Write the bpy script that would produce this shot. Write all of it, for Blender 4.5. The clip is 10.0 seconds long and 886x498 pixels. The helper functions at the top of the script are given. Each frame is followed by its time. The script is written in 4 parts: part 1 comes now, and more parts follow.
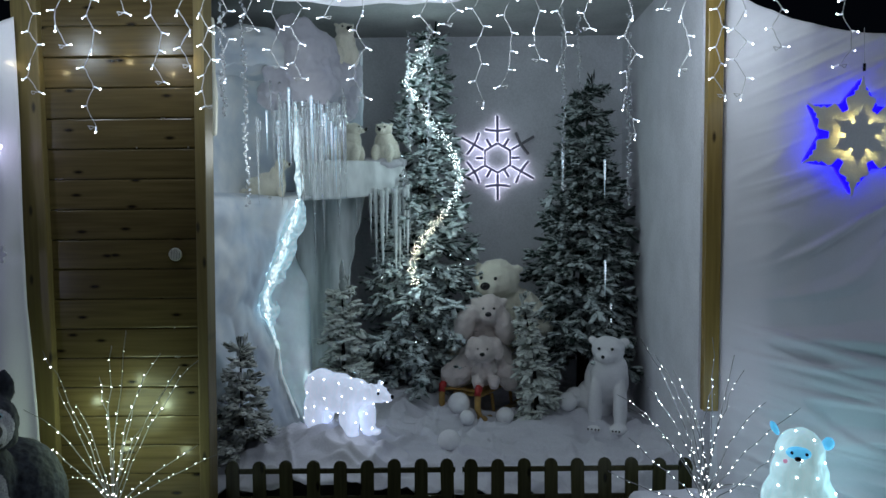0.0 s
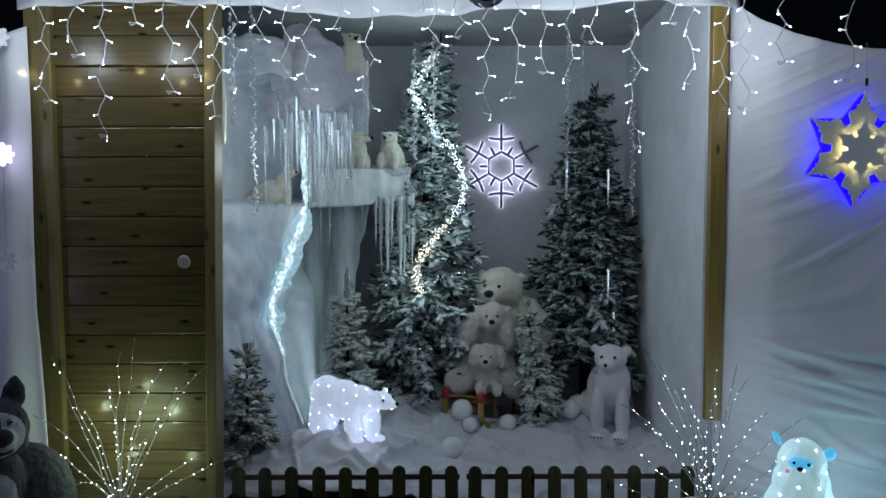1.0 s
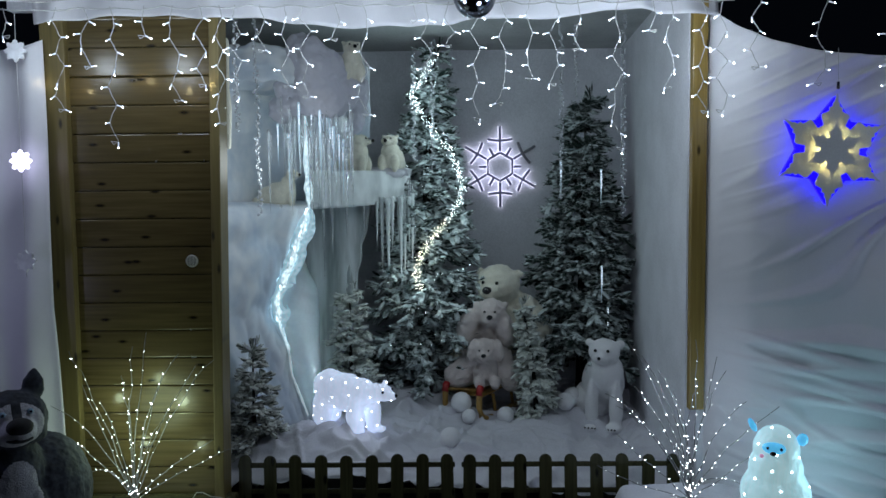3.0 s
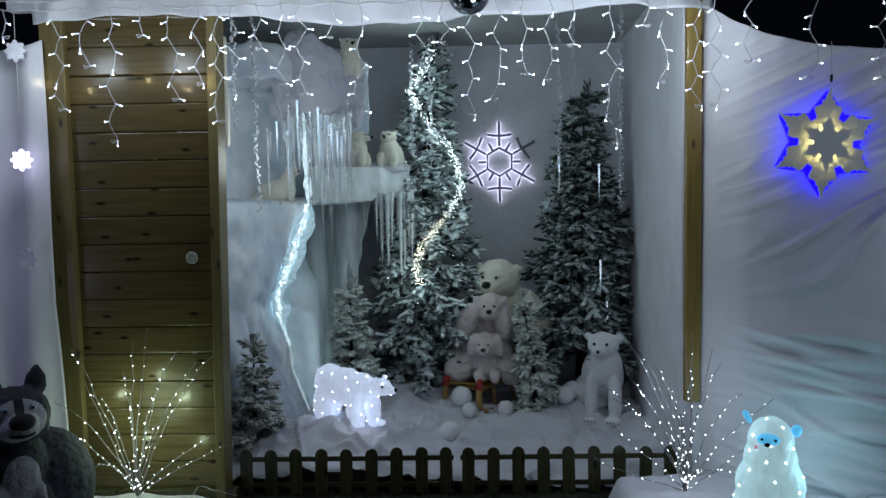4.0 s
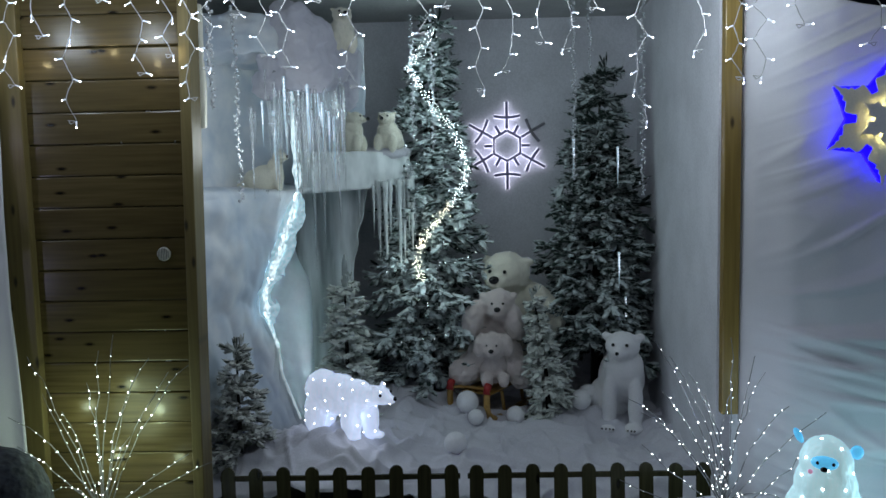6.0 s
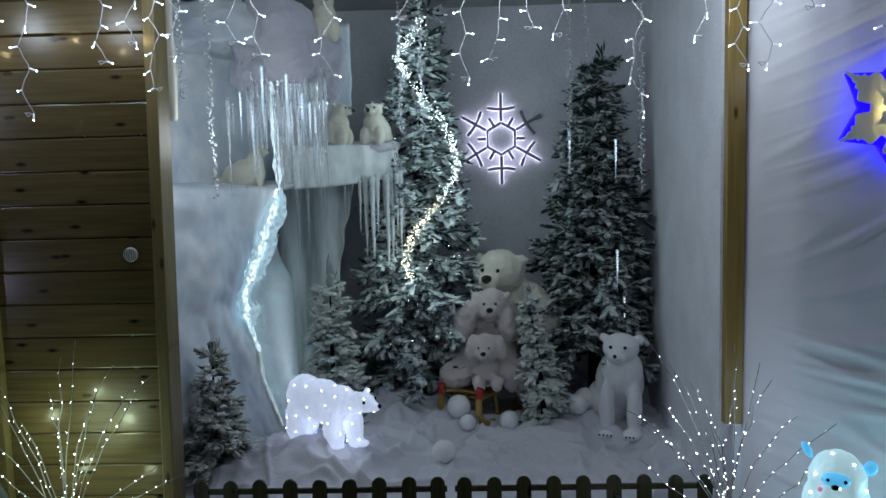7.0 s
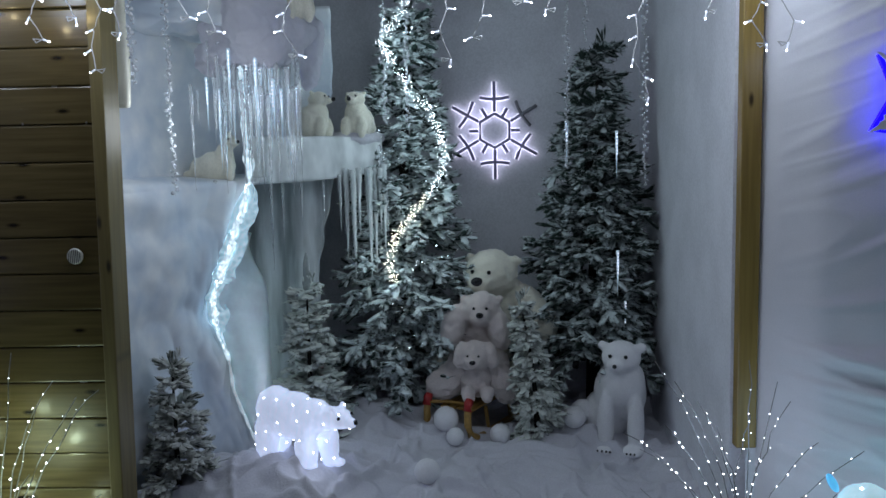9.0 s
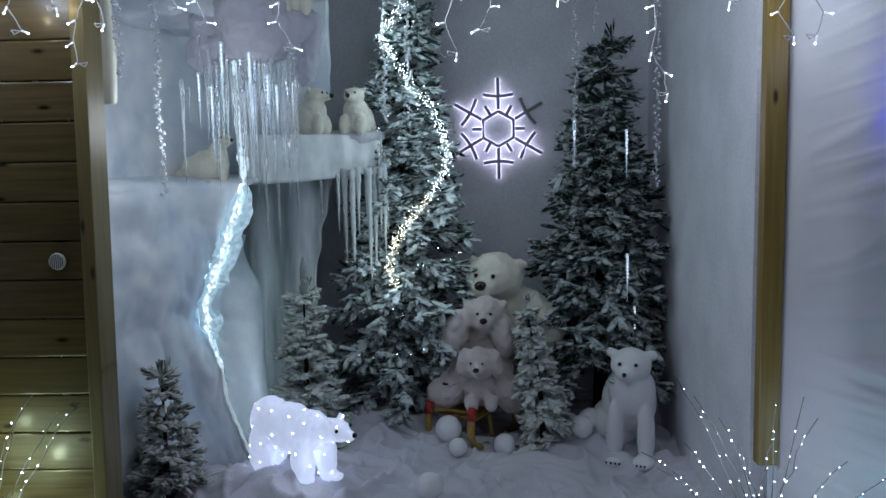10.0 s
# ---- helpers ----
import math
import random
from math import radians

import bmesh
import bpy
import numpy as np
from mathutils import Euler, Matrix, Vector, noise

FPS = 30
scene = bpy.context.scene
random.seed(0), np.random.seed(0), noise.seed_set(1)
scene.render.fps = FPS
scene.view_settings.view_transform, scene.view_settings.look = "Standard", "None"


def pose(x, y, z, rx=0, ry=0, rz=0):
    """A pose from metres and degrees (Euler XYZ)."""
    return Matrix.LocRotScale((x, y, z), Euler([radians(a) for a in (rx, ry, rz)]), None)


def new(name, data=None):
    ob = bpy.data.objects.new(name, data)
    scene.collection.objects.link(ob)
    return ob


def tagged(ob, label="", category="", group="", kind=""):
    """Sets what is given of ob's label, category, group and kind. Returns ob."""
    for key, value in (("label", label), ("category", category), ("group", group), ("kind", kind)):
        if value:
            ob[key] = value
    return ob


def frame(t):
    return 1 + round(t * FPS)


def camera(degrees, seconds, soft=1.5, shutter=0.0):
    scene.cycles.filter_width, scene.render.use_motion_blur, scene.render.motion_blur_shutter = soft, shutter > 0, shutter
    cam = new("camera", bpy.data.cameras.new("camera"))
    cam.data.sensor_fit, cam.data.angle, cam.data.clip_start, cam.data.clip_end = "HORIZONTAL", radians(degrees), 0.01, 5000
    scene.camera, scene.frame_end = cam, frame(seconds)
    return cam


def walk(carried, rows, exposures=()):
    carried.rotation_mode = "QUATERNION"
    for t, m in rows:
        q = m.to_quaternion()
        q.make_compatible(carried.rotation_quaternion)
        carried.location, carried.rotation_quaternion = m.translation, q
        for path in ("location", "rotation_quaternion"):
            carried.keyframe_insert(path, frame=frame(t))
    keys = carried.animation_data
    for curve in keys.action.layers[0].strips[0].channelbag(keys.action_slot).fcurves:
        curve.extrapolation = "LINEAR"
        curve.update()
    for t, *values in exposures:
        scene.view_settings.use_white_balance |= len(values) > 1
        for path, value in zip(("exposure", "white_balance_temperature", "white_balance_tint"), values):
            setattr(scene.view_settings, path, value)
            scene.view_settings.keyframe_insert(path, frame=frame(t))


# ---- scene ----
cam = camera(57.4, 10.0)
METRES, EYE, TILT, LEAN, TURN = 1.54, 1.5, 0.0, 0.0, 0.0
ROWS = [
    (0.0, 0.0, 0.0, 0.0, -0.04, -4.34, 0.56),
    (0.5, -0.0101, -0.011, 0.0102, -0.09, -4.2, 0.34),
    (1.0, -0.0198, -0.0235, 0.0159, -0.06, -4.03, 0.18),
    (1.5, -0.0158, -0.0442, 0.0214, 0.11, -3.96, 0.12),
    (2.0, 0.0035, -0.0821, 0.024, 0.37, -3.98, 0.21),
    (2.5, 0.0245, -0.1181, 0.0234, 0.65, -4.03, 0.37),
    (4.0, 0.0682, -0.1633, 0.0235, 1.25, -4.45, 1.05),
    (4.5, 0.079, -0.1485, 0.0176, 1.37, -4.63, 1.16),
    (5.0, 0.0712, -0.0895, 0.0157, 1.41, -4.81, 1.21),
    (5.5, 0.0498, 0.0324, 0.0191, 1.3, -5.07, 1.25),
    (7.0, 0.1006, 0.2684, 0.0211, 1.57, -5.8, 1.46),
    (7.5, 0.1427, 0.3466, 0.0228, 1.8, -5.84, 1.4),
    (8.0, 0.1557, 0.3845, 0.0202, 1.91, -5.85, 1.33),
    (8.5, 0.1491, 0.432, 0.0102, 1.86, -5.98, 1.29),
    (9.0, 0.1459, 0.4891, 0.0149, 1.72, -6.15, 1.28),
    (9.5, 0.1406, 0.5547, 0.0166, 1.65, -6.32, 1.24),
    (10.0, 0.1297, 0.5961, 0.0201, 1.62, -6.3, 1.19),
]
walk(cam, [(t, pose(0, 0, EYE, TILT, LEAN, TURN) @ pose(METRES * x, METRES * y, METRES * z, 90 + pitch, roll, yaw)) for t, x, y, z, yaw, pitch, roll in ROWS],
     exposures=[(0.0, -0.02, 6500, 10), (2.2, -0.06, 6420, 10), (5.5, -0.02, 6560, 10), (7.5, 0.03, 6460, 13), (10.0, 0.05, 6320, 16)])

# ---- world and light ----
world = bpy.data.worlds.new("night")
world.use_nodes = True
scene.world = world
world.node_tree.nodes["Background"].inputs[0].default_value = (0.25, 0.35, 0.6, 1)
world.node_tree.nodes["Background"].inputs[1].default_value = 0.004


def lamp(name, at, watts, colour=(0.68, 0.86, 1.0), size=0.05):
    data = bpy.data.lights.new(name, "POINT")
    data.energy, data.color, data.shadow_soft_size = watts, colour, size
    new(name, data).location = at


# the summed light of the icicle strings, drop by drop, and of the two twig bundles
for x, w in ((-1.75, 2.8), (-1.35, 2.6), (-0.95, 3.3), (-0.55, 3.4), (-0.15, 3.4), (0.25, 3.5), (0.65, 4.3), (1.0, 4.6)):
    lamp("icicle_string_light", (x, 3.2, 2.18), w, (0.76, 0.88, 1.0))
# fill added to brighten the side sheets, mostly from string lengths out of view
for x, z, w in ((1.5, 1.9, 0.7), (2.1, 1.75, 1.15), (2.7, 1.2, 9.0), (-2.3, 1.9, 3.0)):
    lamp("icicle_string_light", (x, 2.85, z), w, (0.65, 0.76, 1.0))
lamp("twig_light", (-1.43, 3.38, 0.46), 2.6, (0.7, 0.97, 0.68), 0.15)
for x, z, w in ((-1.62, 0.52, 0.3), (-1.5, 0.3, 0.35), (-1.3, 0.5, 0.35), (-1.42, 0.62, 0.2), (-1.22, 0.28, 0.2)):
    lamp("twig_light", (x, 3.53, z), w, (0.76, 0.98, 0.66), 0.02)
lamp("twig_light", (0.98, 3.2, 0.6), 2.2, (0.66, 0.8, 1.0), 0.2)
lamp("glowing_creature_light", (1.66, 2.95, 0.38), 1.8, (0.5, 0.9, 1.0), 0.1)
lamp("lit_bear_light", (-0.46, 4.0, 0.33), 0.22, (0.75, 0.84, 1.0), 0.08)
lamp("lit_icicle_light", (-0.86, 3.98, 1.68), 2.5, (0.84, 0.94, 0.98), 0.1)
for p, w in (((-0.17, 4.96, 2.2), 1.0), ((-0.07, 4.88, 1.93), 1.2), ((0.11, 4.86, 1.6), 1.2), ((-0.04, 4.82, 1.27), 0.9), ((-0.2, 4.82, 0.98), 0.5)):
    lamp("light_chain_light", p, w, (0.7, 0.93, 1.0), 0.04)
# bulbs of the string that hang close against the boards
for x, z in ((-1.69, 2.03), (-1.40, 2.077), (-1.21, 2.025), (-1.86, 2.05), (-1.082, 2.045)):
    lamp("icicle_string_light", (x, 3.565 if -1.75 < x < -1.1 else 3.54, z), 0.09, (1.0, 0.84, 0.45), 0.008)
# unseen violet fill, set well off the snowflake curtain to lift the left sheet
lamp("snowflake_curtain_light", (-2.3, 2.85, 1.0), 2.6, (0.6, 0.62, 1.0))


# ---- materials ----
def mat(name, colour, rough=0.8, metal=0.0, grain=40.0, vary=0.12, bump=0.2, dist=0.003, second=None, big=4.0, stretch=None, **extra):
    """A procedural surface: two scales of colour noise, and a fine relief."""
    m = bpy.data.materials.new(name)
    m.use_nodes = True
    n, l = m.node_tree.nodes, m.node_tree.links
    p = n["Principled BSDF"]
    p.inputs["Roughness"].default_value, p.inputs["Metallic"].default_value = rough, metal
    co = n.new("ShaderNodeTexCoord")
    small, large = n.new("ShaderNodeTexNoise"), n.new("ShaderNodeTexNoise")
    small.inputs["Scale"].default_value, small.inputs["Detail"].default_value = grain, 4
    large.inputs["Scale"].default_value, large.inputs["Detail"].default_value = big, 3
    l.new(co.outputs["Object"], small.inputs["Vector"]), l.new(co.outputs["Object"], large.inputs["Vector"])
    if stretch:
        pull = n.new("ShaderNodeMapping")
        pull.inputs["Scale"].default_value = stretch
        l.new(co.outputs["Object"], pull.inputs["Vector"])
        l.new(pull.outputs[0], small.inputs["Vector"]), l.new(pull.outputs[0], large.inputs["Vector"])
    mix = n.new("ShaderNodeMix")
    mix.data_type = "RGBA"
    dark = second or tuple(c * (1 - 2.2 * vary) for c in colour)
    mix.inputs[6].default_value, mix.inputs[7].default_value = (*dark, 1), (*colour, 1)
    add = n.new("ShaderNodeMath")
    add.operation = "ADD"
    half = n.new("ShaderNodeMapRange")
    half.inputs["From Min"].default_value, half.inputs["From Max"].default_value = 0.75, 1.2
    l.new(small.outputs[0], add.inputs[0]), l.new(large.outputs[0], add.inputs[1])
    l.new(add.outputs[0], half.inputs["Value"]), l.new(half.outputs[0], mix.inputs[0])
    l.new(mix.outputs[2], p.inputs["Base Color"])
    if bump:
        b = n.new("ShaderNodeBump")
        b.inputs["Strength"].default_value, b.inputs["Distance"].default_value = bump, dist
        l.new(small.outputs[0], b.inputs["Height"]), l.new(b.outputs[0], p.inputs["Normal"])
    for key, value in extra.items():
        p.inputs[key.replace("_", " ")].default_value = value
    return m


def glow(name, colour, strength):
    m = bpy.data.materials.new(name)
    m.use_nodes = True
    p = m.node_tree.nodes["Principled BSDF"]
    p.inputs["Base Color"].default_value = (*colour, 1)
    p.inputs["Emission Color"].default_value = (*colour, 1)
    p.inputs["Emission Strength"].default_value = strength
    return m


def clear(name, colour, rough=0.08, weight=0.9):
    m = bpy.data.materials.new(name)
    m.use_nodes = True
    p = m.node_tree.nodes["Principled BSDF"]
    p.inputs["Base Color"].default_value = (*colour, 1)
    p.inputs["Roughness"].default_value, p.inputs["IOR"].default_value = rough, 1.4
    p.inputs["Transmission Weight"].default_value = weight
    return m


def timber(name, colour, dark, along="X"):
    """Stained softwood: long grain along one axis, dark knots, and a tone of its own for each board."""
    m = bpy.data.materials.new(name)
    m.use_nodes = True
    n, l = m.node_tree.nodes, m.node_tree.links
    p = n["Principled BSDF"]
    p.inputs["Roughness"].default_value = 0.27
    co, info = n.new("ShaderNodeTexCoord"), n.new("ShaderNodeObjectInfo")
    shift = n.new("ShaderNodeVectorMath")
    shift.operation = "MULTIPLY_ADD"
    shift.inputs[1].default_value = (3, 3, 3)
    l.new(info.outputs["Random"], shift.inputs[0]), l.new(co.outputs["Object"], shift.inputs[2])
    scale = n.new("ShaderNodeMapping")
    scale.inputs["Scale"].default_value = (2, 30, 45) if along == "X" else (45, 30, 2)
    l.new(shift.outputs[0], scale.inputs["Vector"])
    grain, knots = n.new("ShaderNodeTexNoise"), n.new("ShaderNodeTexVoronoi")
    knots.voronoi_dimensions = "2D"
    knots.inputs["Scale"].default_value = 1.0
    grain.inputs["Scale"].default_value, grain.inputs["Detail"].default_value = 1.6, 6
    l.new(scale.outputs[0], grain.inputs["Vector"])
    kmap = n.new("ShaderNodeMapping")
    kmap.inputs["Rotation"].default_value = (math.pi / 2, 0, 0)
    kmap.inputs["Scale"].default_value = (2.7, 1, 7.5) if along == "X" else (7.5, 1, 2.7)
    l.new(shift.outputs[0], kmap.inputs["Vector"]), l.new(kmap.outputs[0], knots.inputs["Vector"])
    ramp, kr = n.new("ShaderNodeMapRange"), n.new("ShaderNodeMapRange")
    ramp.inputs["From Min"].default_value, ramp.inputs["From Max"].default_value = 0.05, 0.75
    kr.inputs["From Min"].default_value, kr.inputs["From Max"].default_value = 0.03, 0.085
    l.new(grain.outputs[0], ramp.inputs["Value"]), l.new(knots.outputs["Distance"], kr.inputs["Value"])
    tone = n.new("ShaderNodeMapRange")
    tone.inputs["To Min"].default_value, tone.inputs["To Max"].default_value = 0.75, 1.1
    l.new(info.outputs["Random"], tone.inputs["Value"])
    third = n.new("ShaderNodeMath")
    third.operation = "MULTIPLY"
    l.new(ramp.outputs[0], third.inputs[0]), l.new(tone.outputs[0], third.inputs[1])
    mix = n.new("ShaderNodeMix")
    mix.data_type = "RGBA"
    mix.inputs[6].default_value, mix.inputs[7].default_value = (*dark, 1), (*colour, 1)
    knotty = n.new("ShaderNodeMix")
    knotty.data_type = "RGBA"
    knotty.inputs[6].default_value = (*(c * 0.28 for c in dark), 1)
    l.new(third.outputs[0], mix.inputs[0]), l.new(mix.outputs[2], knotty.inputs[7])
    l.new(kr.outputs[0], knotty.inputs[0]), l.new(knotty.outputs[2], p.inputs["Base Color"])
    b = n.new("ShaderNodeBump")
    b.inputs["Strength"].default_value, b.inputs["Distance"].default_value = 0.25, 0.002
    l.new(grain.outputs[0], b.inputs["Height"]), l.new(b.outputs[0], p.inputs["Normal"])
    return m


def frosted(name, green, frost, cover):
    """Needles with white flock on top: noise and the upward slope decide how much."""
    m = bpy.data.materials.new(name)
    m.use_nodes = True
    n, l = m.node_tree.nodes, m.node_tree.links
    p = n["Principled BSDF"]
    p.inputs["Roughness"].default_value = 0.9
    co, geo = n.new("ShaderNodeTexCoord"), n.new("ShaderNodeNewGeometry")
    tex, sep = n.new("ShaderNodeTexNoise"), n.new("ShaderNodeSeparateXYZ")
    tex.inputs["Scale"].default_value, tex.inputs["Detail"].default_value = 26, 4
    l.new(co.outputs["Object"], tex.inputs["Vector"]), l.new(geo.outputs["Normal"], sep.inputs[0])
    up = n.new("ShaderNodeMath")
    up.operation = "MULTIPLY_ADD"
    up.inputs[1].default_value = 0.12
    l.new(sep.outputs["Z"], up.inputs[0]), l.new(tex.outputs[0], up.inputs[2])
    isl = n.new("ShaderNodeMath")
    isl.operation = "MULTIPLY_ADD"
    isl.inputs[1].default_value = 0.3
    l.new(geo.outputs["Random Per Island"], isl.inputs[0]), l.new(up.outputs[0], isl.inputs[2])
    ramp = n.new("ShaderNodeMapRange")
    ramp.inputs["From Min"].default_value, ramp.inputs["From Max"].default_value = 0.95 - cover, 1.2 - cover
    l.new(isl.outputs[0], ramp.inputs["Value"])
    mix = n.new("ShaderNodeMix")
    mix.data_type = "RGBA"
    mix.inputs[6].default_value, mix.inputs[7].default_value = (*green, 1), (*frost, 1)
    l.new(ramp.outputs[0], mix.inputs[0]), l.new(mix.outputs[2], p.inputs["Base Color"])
    return m


CLOTH = mat("white_cloth", (0.86, 0.86, 0.9), 0.85, grain=300, vary=0.04, bump=0.15, dist=0.001)
PAINT = mat("white_wall", (0.8, 0.81, 0.86), 0.7, grain=90, vary=0.08, bump=0.1)
SNOW = mat("fleece_snow", (0.63, 0.63, 0.68), 0.95, grain=120, vary=0.06, bump=0.5, dist=0.004)
WADDING = mat("wadding", (0.74, 0.73, 0.79), 1.0, grain=45, vary=0.04, bump=0.5, dist=0.01)
FOAM = mat("carved_foam", (0.77, 0.79, 0.8), 0.7, grain=7, vary=0.1, bump=0.25, dist=0.006, second=(0.5, 0.57, 0.65), big=2.2)
STREAKED = mat("streaked_foam", (0.62, 0.66, 0.68), 0.7, grain=4, vary=0.1, bump=0.15, second=(0.3, 0.33, 0.34), big=2.4, stretch=(5, 5, 0.6))
FUR = mat("white_plush", (0.87, 0.84, 0.7), 1.0, grain=220, vary=0.12, bump=0.9, dist=0.006, Sheen_Weight=0.4)
def translucent(m, share):
    """Lets part of the light that falls on thin cloth come through it."""
    n, l = m.node_tree.nodes, m.node_tree.links
    p, t, mix = n["Principled BSDF"], n.new("ShaderNodeBsdfTranslucent"), n.new("ShaderNodeMixShader")
    t.inputs[0].default_value = (0.8, 0.8, 0.86, 1)
    mix.inputs[0].default_value = share
    l.new(p.outputs[0], mix.inputs[1]), l.new(t.outputs[0], mix.inputs[2]), l.new(mix.outputs[0], n["Material Output"].inputs[0])


translucent(CLOTH, 0.25)
translucent(WADDING, 0.45)
CREAM = mat("cream_plush", (0.8, 0.71, 0.68), 1.0, grain=200, vary=0.12, bump=0.9, dist=0.006, Sheen_Weight=0.4)
DOOR_WOOD = timber("stained_board", (0.132, 0.1, 0.041), (0.05, 0.036, 0.014))
POST_WOOD = timber("pine_post", (0.36, 0.25, 0.075), (0.17, 0.11, 0.03), "Z")
JAMB_WOOD = timber("stained_upright", (0.21, 0.165, 0.06), (0.085, 0.064, 0.022), "Z")
JAMB_WOOD.node_tree.nodes["Principled BSDF"].inputs["Roughness"].default_value = 0.5
FENCE_WOOD = timber("dark_fence_wood", (0.09, 0.085, 0.04), (0.03, 0.028, 0.015), "Z")
BLACK = mat("black_plastic", (0.012, 0.012, 0.014), 0.25, bump=0)
GRASS = mat("dark_grass", (0.05, 0.07, 0.03), 0.95, grain=60, vary=0.3, bump=0.6, second=(0.015, 0.02, 0.01))
SOIL = mat("dark_ground", (0.045, 0.05, 0.035), 0.95, grain=50, vary=0.3, bump=0.6)


# ---- building helpers ----
def mesh_of(bm, name, *materials, smooth=False):
    me = bpy.data.meshes.new(name)
    bm.normal_update()
    bm.to_mesh(me)
    bm.free()
    for m in materials:
        me.materials.append(m)
    if smooth:
        me.polygons.foreach_set("use_smooth", [True] * len(me.polygons))
    return me


def thing(name, label, category, at=(0, 0, 0), group="", kind="", mesh=None, turn=0):
    ob = new(name, mesh)
    ob.matrix_basis = pose(*at, 0, 0, turn)
    return tagged(ob, label, category, group, kind)


def part(name, bm, material, parent, label="", smooth=False, at=None):
    mats = material if isinstance(material, tuple) else (material,)
    ob = new(name, bm if isinstance(bm, bpy.types.Mesh) else mesh_of(bm, name, *mats, smooth=smooth))
    ob.parent = parent
    if at is not None:
        ob.matrix_basis = at
    return tagged(ob, label)


def box(size, at=(0, 0, 0), bevel=0.0, bm=None, turn=None):
    own = bmesh.new()
    bmesh.ops.create_cube(own, size=1)
    bmesh.ops.transform(own, matrix=Matrix.Diagonal((*size, 1)), verts=own.verts)
    if bevel:
        bmesh.ops.bevel(own, geom=own.edges[:], offset=bevel, segments=2, profile=0.6, affect="EDGES")
    bmesh.ops.transform(own, matrix=(pose(*at) @ turn) if turn else pose(*at), verts=own.verts)
    return merge(bm, own)


def merge(bm, own):
    if bm is None:
        return own
    me = bpy.data.meshes.new("join")
    own.to_mesh(me)
    own.free()
    bm.from_mesh(me)
    bpy.data.meshes.remove(me)
    return bm


def grid(nu, nv, f, bm=None, wrap=False):
    """A sheet of (nu + 1) x (nv + 1) points f(u, v), u and v from 0 to 1."""
    bm = bm or bmesh.new()
    rows = [[bm.verts.new(f(i / nu, j / nv)) for i in range(nu + (0 if wrap else 1))] for j in range(nv + 1)]
    for j in range(nv):
        for i in range(nu):
            k = (i + 1) % nu if wrap else i + 1
            bm.faces.new((rows[j][i], rows[j][k], rows[j + 1][k], rows[j + 1][i]))
    return bm


def thick(bm, depth):
    """Turns a sheet into a slab of that thickness."""
    bm.normal_update()
    front, edges = bm.faces[:], [e for e in bm.edges if e.is_boundary]
    twin = {v: bm.verts.new(v.co - v.normal * depth) for v in bm.verts[:]}
    for f in front:
        bm.faces.new([twin[v] for v in reversed(f.verts)])
    for e in edges:
        a, b = e.verts
        bm.faces.new((a, b, twin[b], twin[a]))
    bmesh.ops.recalc_face_normals(bm, faces=bm.faces)
    return bm


def tube(points, radius, sides=6, bm=None, taper=1.0, cap=True):
    """A round bar along points; radius may be a list."""
    bm = bm or bmesh.new()
    pts = [Vector(p) for p in points]
    rings = []
    for i, p in enumerate(pts):
        way = (pts[min(i + 1, len(pts) - 1)] - pts[max(i - 1, 0)]).normalized()
        side = way.cross(Vector((0.13, 0.31, 0.94)) if abs(way.z) < 0.9 else Vector((1, 0.2, 0))).normalized()
        over = side.cross(way)
        r = radius[i] if isinstance(radius, (list, tuple)) else radius * (1 + (taper - 1) * i / max(1, len(pts) - 1))
        rings.append([bm.verts.new(p + r * (math.cos(a) * side + math.sin(a) * over)) for a in (2 * math.pi * k / sides for k in range(sides))])
    for a, b in zip(rings, rings[1:]):
        for k in range(sides):
            bm.faces.new((a[k], a[(k + 1) % sides], b[(k + 1) % sides], b[k]))
    if cap:
        bm.faces.new(rings[0][::-1]), bm.faces.new(rings[-1])
    return bm


def ball(r, at=(0, 0, 0), scale=(1, 1, 1), bm=None, seg=16, turn=None):
    own = bmesh.new()
    bmesh.ops.create_uvsphere(own, u_segments=seg, v_segments=max(4, seg * 2 // 3), radius=r)
    bmesh.ops.transform(own, matrix=pose(*at) @ (turn or Matrix()) @ Matrix.Diagonal((*scale, 1)), verts=own.verts)
    return merge(bm, own)


def blob(lumps, voxel=0.012, smooth=6, rough=0.0):
    """One closed skin round ellipsoids (x, y, z, rx, ry, rz[, turn about y, turn about x])."""
    bm = bmesh.new()
    for x, y, z, a, b, c, *turn in lumps:
        ball(1, (x, y, z), (a, b, c), bm, 20, pose(0, 0, 0, turn[1] if len(turn) > 1 else 0, turn[0] if turn else 0, 0))
    tmp = new("skin", mesh_of(bm, "skin"))
    re = tmp.modifiers.new("r", "REMESH")
    re.mode, re.voxel_size = "VOXEL", voxel
    sm = tmp.modifiers.new("s", "SMOOTH")
    sm.factor, sm.iterations = 0.5, smooth
    me = bpy.data.meshes.new_from_object(tmp.evaluated_get(bpy.context.evaluated_depsgraph_get()))
    bpy.data.objects.remove(tmp)
    out = bmesh.new()
    out.from_mesh(me)
    bpy.data.meshes.remove(me)
    if rough:
        out.normal_update()
        for v in out.verts:
            v.co += v.normal * rough * (noise.noise(v.co * 28) + 0.6 * noise.noise(v.co * 70))
    for f in out.faces:
        f.smooth = True
    return out


def wave(x, y=0.0, z=0.0):
    return noise.noise(Vector((x, y, z)))


# ---- the large structure ----
def setting(name, bm, material, label, category, smooth=False):
    return tagged(new(name, mesh_of(bm, name, material, smooth=smooth)), label, category, kind="structure")


